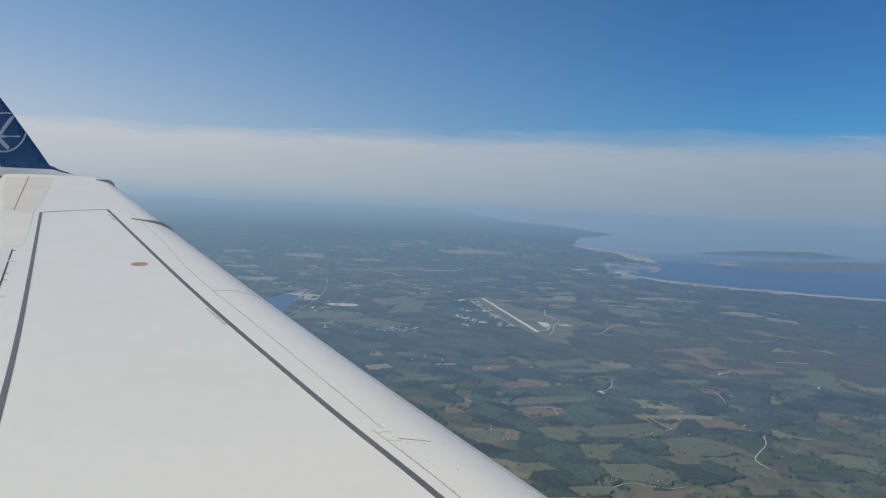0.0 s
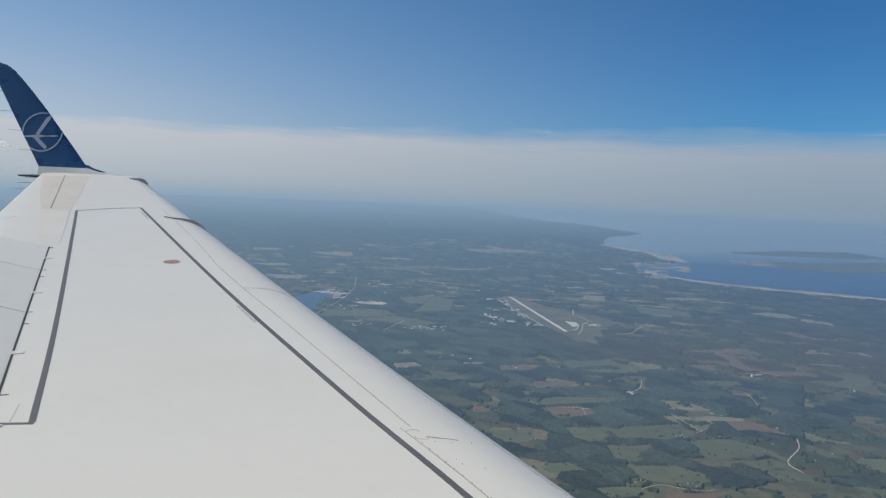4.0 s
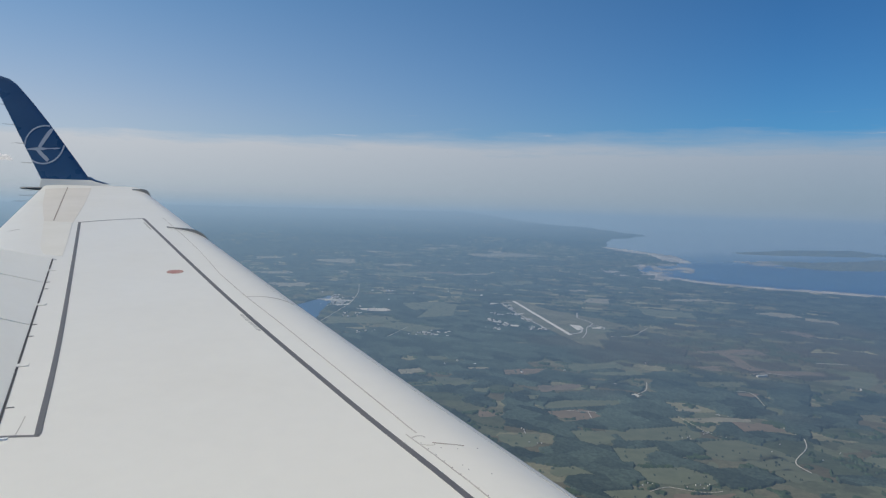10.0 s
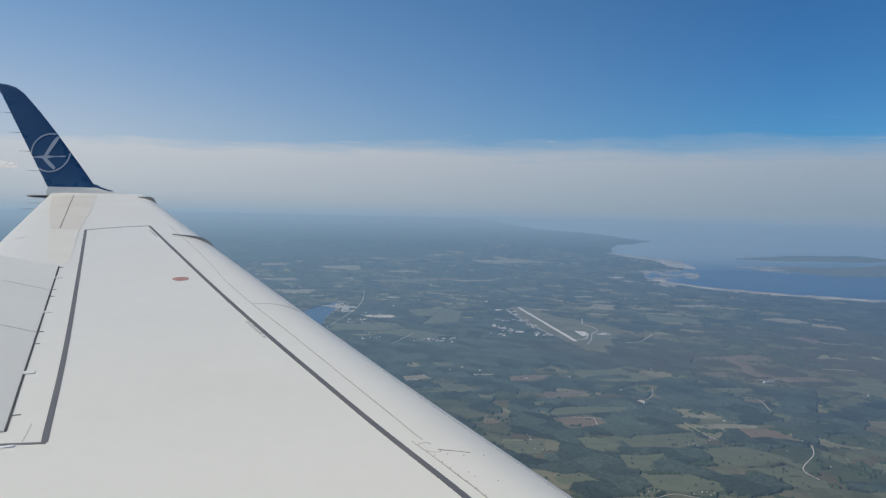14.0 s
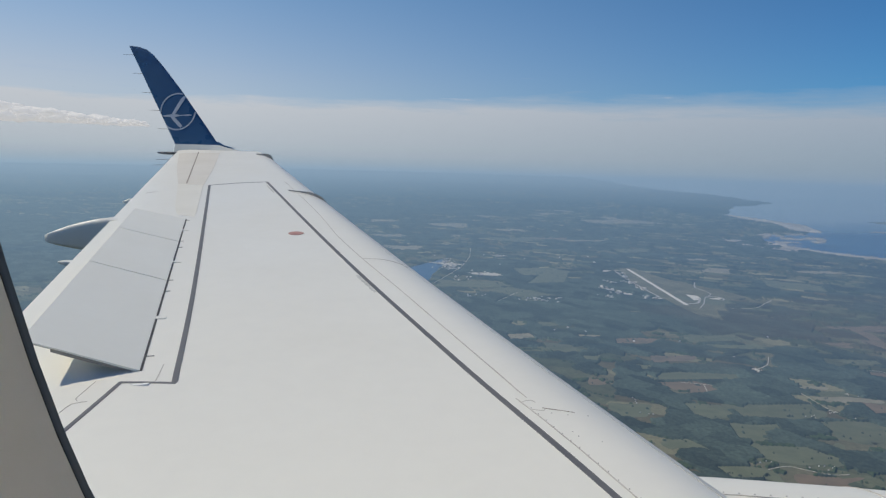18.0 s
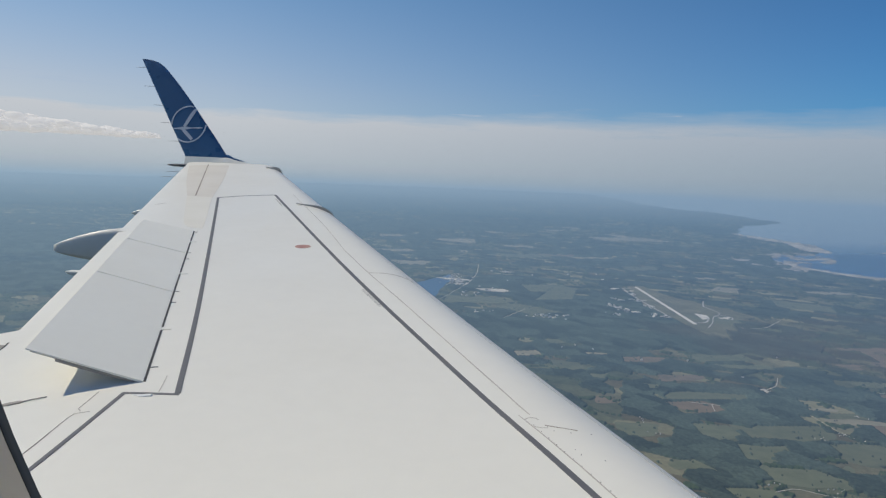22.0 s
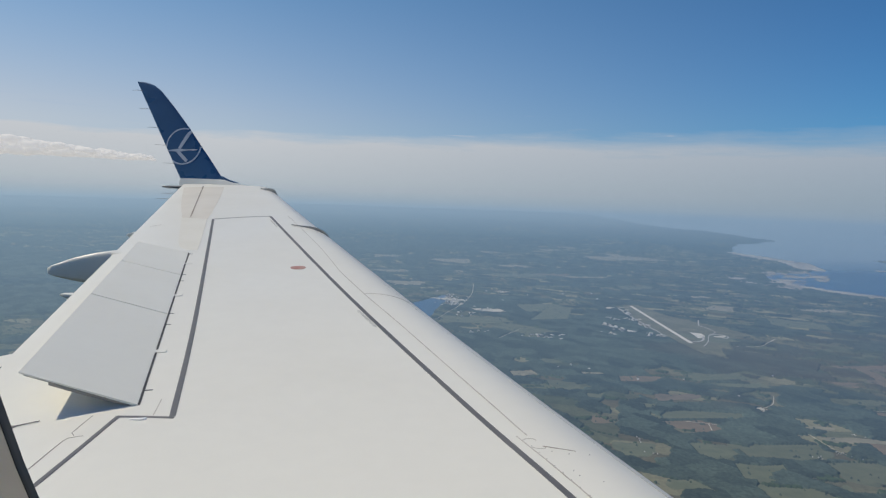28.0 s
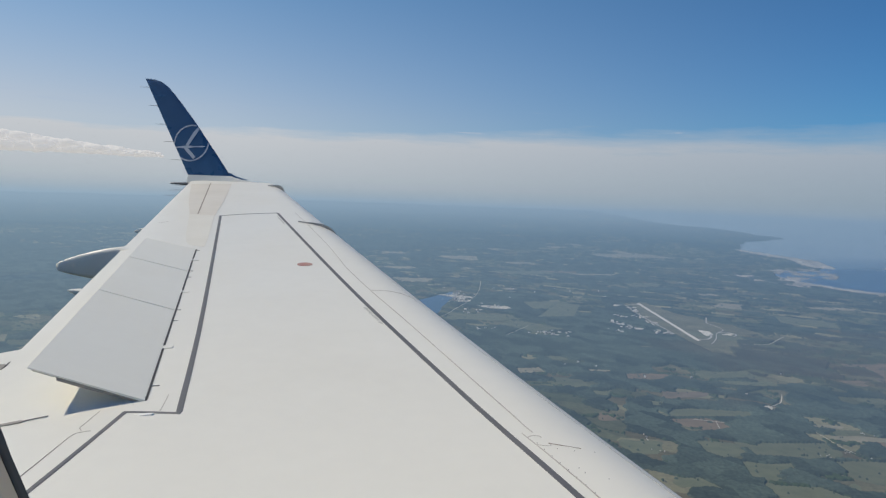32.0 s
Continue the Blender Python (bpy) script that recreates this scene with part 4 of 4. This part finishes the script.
# this dark triangle also paints the shade on the flap's inboard face
dark_inlay("flap_gap", [(-2.905, 3.72), (-2.868, 3.815), (-2.838, 3.885), (-2.800, 3.80), (-2.765, 3.645), (-2.80, 3.50)], SCORE, "dark triangle painted for the gap and shade at the inboard flap's end")
on_wing([(-2.905, 3.905), (-2.846, 3.92), (-2.806, 3.83), (-2.768, 3.66)], 0.009, 0.003, GAP, "flap_end_joint", "dark joint round the flap's end", 4)


# fairings of the flap tracks, the slim pod at the tip and the fins on the leading edge
def canoe(y, half, stations, label, square=7.0):
    """A boat-shaped fairing along the flight line: x with the heights of its top and keel, slab-sided with rounded edges."""
    rings = []
    for n, (x, top, keel) in enumerate(stations):
        w = half * min(1.0, 0.62 + 0.2 * n)
        c, h = (top + keel) / 2, (top - keel) / 2
        ring = []
        for k in range(24):
            a = k * math.tau / 24
            u, v = math.cos(a), math.sin(a)
            ring.append((x, y + math.copysign(abs(u) ** (2 / square), u) * w * (1.0 if v > 0 else 1.0 - 0.35 * abs(v)), EYE + c + math.copysign(abs(v) ** (2 / square), v) * h))
        rings.append(ring)
    return part("flap_track_fairing", loft(rings), WHITE, wing, label, 24)


canoe(6.9, 0.10, [(-4.487, -0.852, -0.908), (-4.480, -0.842, -0.917), (-4.44, -0.822, -0.928), (-4.35, -0.785, -0.949), (-4.23, -0.742, -0.968), (-4.1, -0.705, -0.985), (-3.98, -0.676, -1.0), (-3.84, -0.654, -1.02), (-3.6, -0.70, -1.03), (-3.2, -0.78, -1.0), (-2.9, -0.84, -0.95)],
      "white boat-shaped flap track fairing with a shaded side")
canoe(5.45, 0.04, [(-3.467, -0.877, -0.888), (-3.45, -0.872, -0.896), (-3.40, -0.869, -0.911), (-3.35, -0.872, -0.925), (-3.1, -0.93, -0.97), (-2.8, -0.98, -1.01)], "small white flap track fairing")
canoe(8.0, 0.04, [(-4.30, -0.570, -0.582), (-4.28, -0.563, -0.592), (-4.22, -0.540, -0.612), (-4.15, -0.532, -0.626), (-4.0, -0.57, -0.66), (-3.7, -0.62, -0.70)], "small white flap track fairing")
rings = []
for x, w in ((-5.99, 0.2), (-5.97, 0.55), (-5.9, 0.85), (-5.75, 1.0), (-5.5, 1.0), (-5.25, 0.8), (-5.15, 0.3)):
    rings.append([(x, 12.3 + 0.045 * w * math.cos(k * math.tau / 14), EYE - 0.022 + 0.024 * w * math.sin(k * math.tau / 14)) for k in range(14)])
part("tip_pod", loft(rings), VANE, wing, "slim grey pod at the tip", 60)


def vane(a, b, high, label):
    """A low horn-shaped blade that runs back from the leading edge and stands highest over the nose."""
    a, b = Vector(a), Vector(b)
    side = Vector((-(b - a).y, (b - a).x)).normalized() * 0.009
    rings = []
    for i in range(17):
        t = i / 16
        p = a.lerp(b, t)
        base = wing_z(p.x, p.y)
        h = 0.007 + high * max(0.0, math.sin(math.pi * min(1.0, 0.03 + 0.97 * t ** 2.4))) ** 0.8
        rings.append([(p.x - side.x, p.y - side.y, base - 0.06), (p.x - side.x * 0.5, p.y - side.y * 0.5, base + h), (p.x + side.x * 0.5, p.y + side.y * 0.5, base + h), (p.x + side.x, p.y + side.y, base - 0.06)])
    on_wing([(a.x + 0.03, a.y - 0.07), (a.x + 0.16, a.y - 0.145), (a.x + 0.28, a.y - 0.22)], 0.007, 0.001, SCORE, "vane_joint", "thin grey joint beside the vane", 3)
    return part("leading_edge_vane", loft(rings), VANE, wing, label, 40)


vane((-2.60, 8.68), (-2.06, 8.36), 0.026, "low dark grey vane on the leading edge")
vane((-4.15, 12.05), (-3.79, 11.82), 0.048, "low dark grey vane on the leading edge")


# winglet, canted outwards
def winglet_y(z):
    return 12.5 + 0.25 * (z - EYE)


def winglet_section(z, lead, tail, thick):
    y = winglet_y(z)
    out = []
    for k in range(20):
        a = k * math.tau / 20
        s = 0.5 - 0.5 * math.cos(a)
        t = thick * math.sin(a) * (1.15 - 0.75 * s)
        out.append((lead + (tail - lead) * s, y + t, z))
    return out


LEADS = [(z, lead, -5.76 - 0.592 * (z - 0.11)) for z, lead in ((0.132, -4.985), (0.17, -5.02), (0.22, -5.06), (0.45, -5.24), (0.68, -5.43), (1.05, -5.73), (1.38, -6.02), (1.55, -6.18), (1.70, -6.33), (1.79, -6.46), (1.835, -6.60), (1.85, -6.72))]
winglet = part("winglet", loft([winglet_section(EYE + z, a, b, 0.038 * (a - b) + 0.004) for z, a, b in LEADS]), NAVY, wing, "navy blue swept winglet", 60)
root_ring = [(-0.06, -4.25, -5.79), (0.02, -4.47, -5.785), (0.05, -4.62, -5.785), (0.08, -4.76, -5.78), (0.11, -4.88, -5.778), (0.136, -4.965, -5.775)]
part("winglet_root", loft([winglet_section(EYE + z, a, b, 0.045 * (a - b)) for z, a, b in root_ring]), WHITE, wing, "pale grey winglet root", 60)
part("winglet_strake", loft([winglet_section(EYE + z, a, b, 0.02) for z, a, b in ((0.085, -4.68, -4.80), (0.11, -4.79, -4.92), (0.14, -4.90, -5.02), (0.19, -4.995, -5.1))]), NAVY, winglet, "navy fillet at the winglet's foot", 60)


# round emblem on the winglet: a ring and a few plain strokes
def emblem_point(u, v):
    """Metres aft and up of the emblem's middle, on the inner face."""
    z = EYE + 0.70 + v
    zz = z - EYE
    lead = np.interp(zz, [p[0] for p in LEADS], [p[1] for p in LEADS])
    tail = np.interp(zz, [p[0] for p in LEADS], [p[2] for p in LEADS])
    x = -5.775 - u
    s = min(max((lead - x) / (lead - tail), 0.02), 0.98)
    a = math.acos(1 - 2 * s)
    t = (0.038 * (lead - tail) + 0.004) * math.sin(a) * (1.15 - 0.75 * s)
    return Vector((x, winglet_y(z) - t, z))


def stroke(points, widths, name):
    bm = bmesh.new()
    rows = []
    for i, (u, v) in enumerate(points):
        d = (Vector(points[min(i + 1, len(points) - 1)]) - Vector(points[max(i - 1, 0)])).normalized()
        w = widths[i] / 2
        row = []
        for side in (-1, -0.33, 0.33, 1):
            p = emblem_point(u - d.y * w * side, v + d.x * w * side)
            row.append(bm.verts.new(p - Vector((0, 0.003, 0))))
        rows.append(row)
    for a, b in zip(rows, rows[1:]):
        for k in range(3):
            bm.faces.new((a[k], a[k + 1], b[k + 1], b[k]))
    bm.normal_update()
    ret = bmesh.ops.extrude_face_region(bm, geom=bm.faces[:])
    for v in ret["geom"]:
        if isinstance(v, bmesh.types.BMVert):
            v.co.y += 0.006
    part(name, bm, LOGO, winglet, "pale grey stroke of the emblem")




def on_winglet(u, v, rim=0.014):
    z = 0.70 + v
    lead = np.interp(z, [p[0] for p in LEADS], [p[1] for p in LEADS])
    tail = np.interp(z, [p[0] for p in LEADS], [p[2] for p in LEADS])
    return tail + 0.2 * rim < -5.775 - u < lead - 0.1 * rim


arc = []
for k in range(12, 12 + 97):
    p = (0.315 * math.cos(k * math.tau / 96), 0.315 * math.sin(k * math.tau / 96))
    if on_winglet(*p):
        arc.append(p)
    if arc and (not on_winglet(*p) or k == 108):
        if len(arc) > 2:
            stroke(arc, [0.024] * len(arc), "emblem_arc")
        arc = []


def straight(a, b, n=6):
    return [tuple(Vector(a).lerp(Vector(b), k / n)) for k in range(n + 1)]


stroke(straight((0.075, -0.05), (-0.10, 0.27)), [0.05, 0.055, 0.06, 0.062, 0.064, 0.06, 0.04], "emblem_stroke")
stroke(straight((0.29, -0.085), (-0.26, -0.055), 8), [0.012, 0.025, 0.04, 0.05, 0.045, 0.016, 0.014, 0.03, 0.012], "emblem_stroke")
stroke(straight((0.11, -0.08), (-0.09, -0.265)), [0.045, 0.055, 0.06, 0.06, 0.06, 0.058, 0.05], "emblem_stroke")

# static wicks
for k, z in enumerate((1.69, 1.355, 1.02, 0.71, 0.39)):
    tail = float(np.interp(z, [p[0] for p in LEADS], [p[2] for p in LEADS]))
    y = winglet_y(EYE + z)
    part("static_wick", tube([(tail + 0.03, y, EYE + z), (tail - 0.19, y, EYE + z + 0.005)], 0.0042, 6, (1.0, 0.5)), WICK, winglet, "thin dark static wick")
for y in (11.9, 11.3, 10.7):
    x = x_back(y)
    z = wing_z(x, y)
    part("static_wick", tube([(x + 0.05, y, z), (x - 0.22, y, z - 0.01)], 0.0042, 6, (1.0, 0.5)), WICK, wing, "thin dark static wick")


# ---- engine nacelle ahead of the wing ----
nacelle = thing("engine_nacelle", (0, 0, 0), "white rounded engine nacelle under the wing's front", "engine")
NY, NZ, NR = 3.0, EYE - 2.205, 0.86


def nacelle_ring(x, r):
    return [(x, NY + r * math.sin(k * math.tau / 64), NZ + r * math.cos(k * math.tau / 64)) for k in range(64)]


part("cowl", loft([nacelle_ring(x, NR * f) for x, f in ((-1.2, 0.7), (-0.6, 0.84), (0.0, 0.94), (0.5, 0.99), (1.0, 1.0), (1.6, 0.992), (2.1, 0.976), (2.5, 0.955))], caps=False), WHITE, nacelle, "white engine cowl", 60)
part("inlet_lip", loft([nacelle_ring(x, NR * f) for x, f in ((2.505, 0.953), (2.75, 0.92), (2.88, 0.87), (2.9, 0.82), (2.8, 0.77), (2.4, 0.74), (1.9, 0.74))], caps=False), METAL, nacelle, "bare metal inlet lip", 60)
part("fan_disc", loft([nacelle_ring(1.92, NR * 0.74), nacelle_ring(1.9, NR * 0.05)], caps=True), GAP, nacelle, "dark fan face", 60)
rivet = bmesh.new()
bmesh.ops.create_cone(rivet, cap_ends=True, segments=8, radius1=0.0042, radius2=0.0036, depth=0.002)
rivet_ob = part("fastener", rivet, STENCIL, nacelle, "dark fastener head")
for k in range(24):
    o = rivet_ob if k == 0 else rivet_ob.copy()
    if k:
        scene.collection.objects.link(o)
    a = math.radians(1.8)
    o.matrix_basis = Matrix.Translation((0.82 + k * 0.064, NY + (NR + 0.001) * math.sin(a), NZ + (NR + 0.001) * math.cos(a))) @ Matrix.Rotation(-a, 4, "X")


def cowl_skin(x, turn, lift=0.0008):
    """A point just off the cowl's skin."""
    f = float(np.interp(x, (0.0, 0.5, 1.0, 1.6, 2.1, 2.5), (0.94, 0.99, 1.0, 0.992, 0.976, 0.955)))
    return (x, NY + (NR * f + lift) * math.sin(radians(turn)), NZ + (NR * f + lift) * math.cos(radians(turn)))


part("cowl_seam", tube([cowl_skin(0.7 + 0.1 * k, 0.3) for k in range(10)], 0.0028, 6), SEAM, nacelle, "thin seam along the cowl")
part("cowl_seam", tube([cowl_skin(1.72 - 0.0045 * (30 - k) if k < 30 else 1.72, 30 - k * 2.0) for k in range(36)], 0.0028, 6), SEAM, nacelle, "thin seam round the cowl")


# ---- cabin window and the cabin round the camera ----
WX, WZ, WA, WB, WN = 0.033, 0.021, 0.1483, 0.2045, 3.28
SLANT = 0.336          # the cabin side leans inwards towards the top


def window_ring(grow, y, n=72, pinch=0.0):
    out = []
    for k in range(n):
        a = k * math.tau / n
        c, s = math.cos(a), math.sin(a)
        dz = math.copysign(abs(s) ** (2 / WN), s) * (WB + grow)
        out.append((WX + math.copysign(abs(c) ** (2 / WN), c) * (WA + grow), y - SLANT * dz, EYE + WZ + dz))
    return out


window = thing("window_1", (0, 0, 0), "rounded cabin window with beige reveal and black seal", "window", kind="structure")
part("window_seal", loft([window_ring(g, y) for g, y in ((0.0010, 0.1330), (0.0004, 0.1327), (0.0, 0.133), (0.001, 0.137), (0.02, 0.143), (0.03, 0.155))], caps=False), RUBBER, window, "black rubber seal", 60)
part("window_reveal", loft([window_ring(g, y) for g, y in ((0.0002, 0.1329), (0.0024, 0.127), (0.014, 0.105), (0.03, 0.07), (0.045, 0.045), (0.065, 0.036))], caps=False), TRIM, window, "beige moulded plastic reveal", 60)
TUBE_Y, TUBE_Z = -1.26, EYE - 0.46        # axis of the round fuselage


def tube_point(x, turn, radius):
    return (x, TUBE_Y + radius * math.cos(turn), TUBE_Z + radius * math.sin(turn))


def holed_tube(radius, x0, x1, rim):
    """A closed round tube along the aircraft with one window opening, whose edge is rim."""
    middle = math.asin(0.48 / radius)
    a, b, half = middle - 0.42 / radius, middle + 0.42 / radius, 0.36
    turns = [a + (b - a) * k / 6 for k in range(7)] + [b + (math.tau - (b - a)) * k / 40 for k in range(1, 40)]
    xs = [x0 + (WX - half - x0) * k / 5 for k in range(6)] + [WX + half + (x1 - WX - half) * k / 5 for k in range(6)]
    bm = bmesh.new()
    grid = [[bm.verts.new(tube_point(x, t, radius)) for t in turns] for x in xs]
    n = len(turns)
    for p in range(len(xs) - 1):
        for q in range(n):
            if not (p == 5 and q < 6):
                bm.faces.new((grid[p][q], grid[p][(q + 1) % n], grid[p + 1][(q + 1) % n], grid[p + 1][q]))
    for ring in (grid[0], grid[-1]):
        bm.faces.new(ring)
    outer = []
    for k in range(72):
        c, w = math.cos(k * math.tau / 72), math.sin(k * math.tau / 72)
        m = max(abs(c), abs(w))
        outer.append(bm.verts.new(tube_point(WX + c / m * half, middle + w / m * (b - a) / 2, radius)))
    inner = [bm.verts.new(p) for p in rim]
    for k in range(72):
        bm.faces.new((outer[k], outer[(k + 1) % 72], inner[(k + 1) % 72], inner[k]))
    return bm


tagged(link_mesh("wall_cabin", holed_tube(1.38, -2.5, 2.5, window_ring(0.065, 0.036)), TRIM, smooth=40), "beige rounded cabin lining", "wall", kind="structure")
tagged(link_mesh("wall_fuselage", holed_tube(1.5, -6.0, 6.0, window_ring(0.03, 0.157)), WHITE, smooth=40), "white round fuselage skin with a cabin window", "wall", kind="structure")
tagged(link_mesh("floor", prism([(-2.45, TUBE_Y - 1.1), (2.45, TUBE_Y - 1.1), (2.45, TUBE_Y + 1.1), (-2.45, TUBE_Y + 1.1)], EYE - 1.24, EYE - 1.2), TRIM), "plain cabin floor", "floor", kind="structure")

# added fill lamp, unseen behind the camera, to brighten the window reveal
lamp = new("cabin_fill_lamp", bpy.data.lights.new("cabin_fill_lamp", "AREA"))
lamp.data.shape, lamp.data.size, lamp.data.size_y, lamp.data.energy, lamp.data.color = "RECTANGLE", 1.6, 0.3, 14.0, (1.0, 0.95, 0.87)
lamp.matrix_world = look((0.3, -1.2, EYE + 0.72), (0.0, -0.3, EYE))
# unseen housing added over the fill lamp
fixture = thing("ceiling_light", (0.3, -1.2, EYE + 0.76), "added long housing of the unseen cabin fill lamp", "lamp")
part("housing", prism([(-0.85, -0.18), (0.85, -0.18), (0.85, 0.18), (-0.85, 0.18)], 0.0, 0.03), TRIM, fixture)

cloud("cloud", (-2507, 2988, EYE + 146), (-1755, 3482, EYE + 124), 80, 3, "long bright strip of cumulus cloud above the haze")
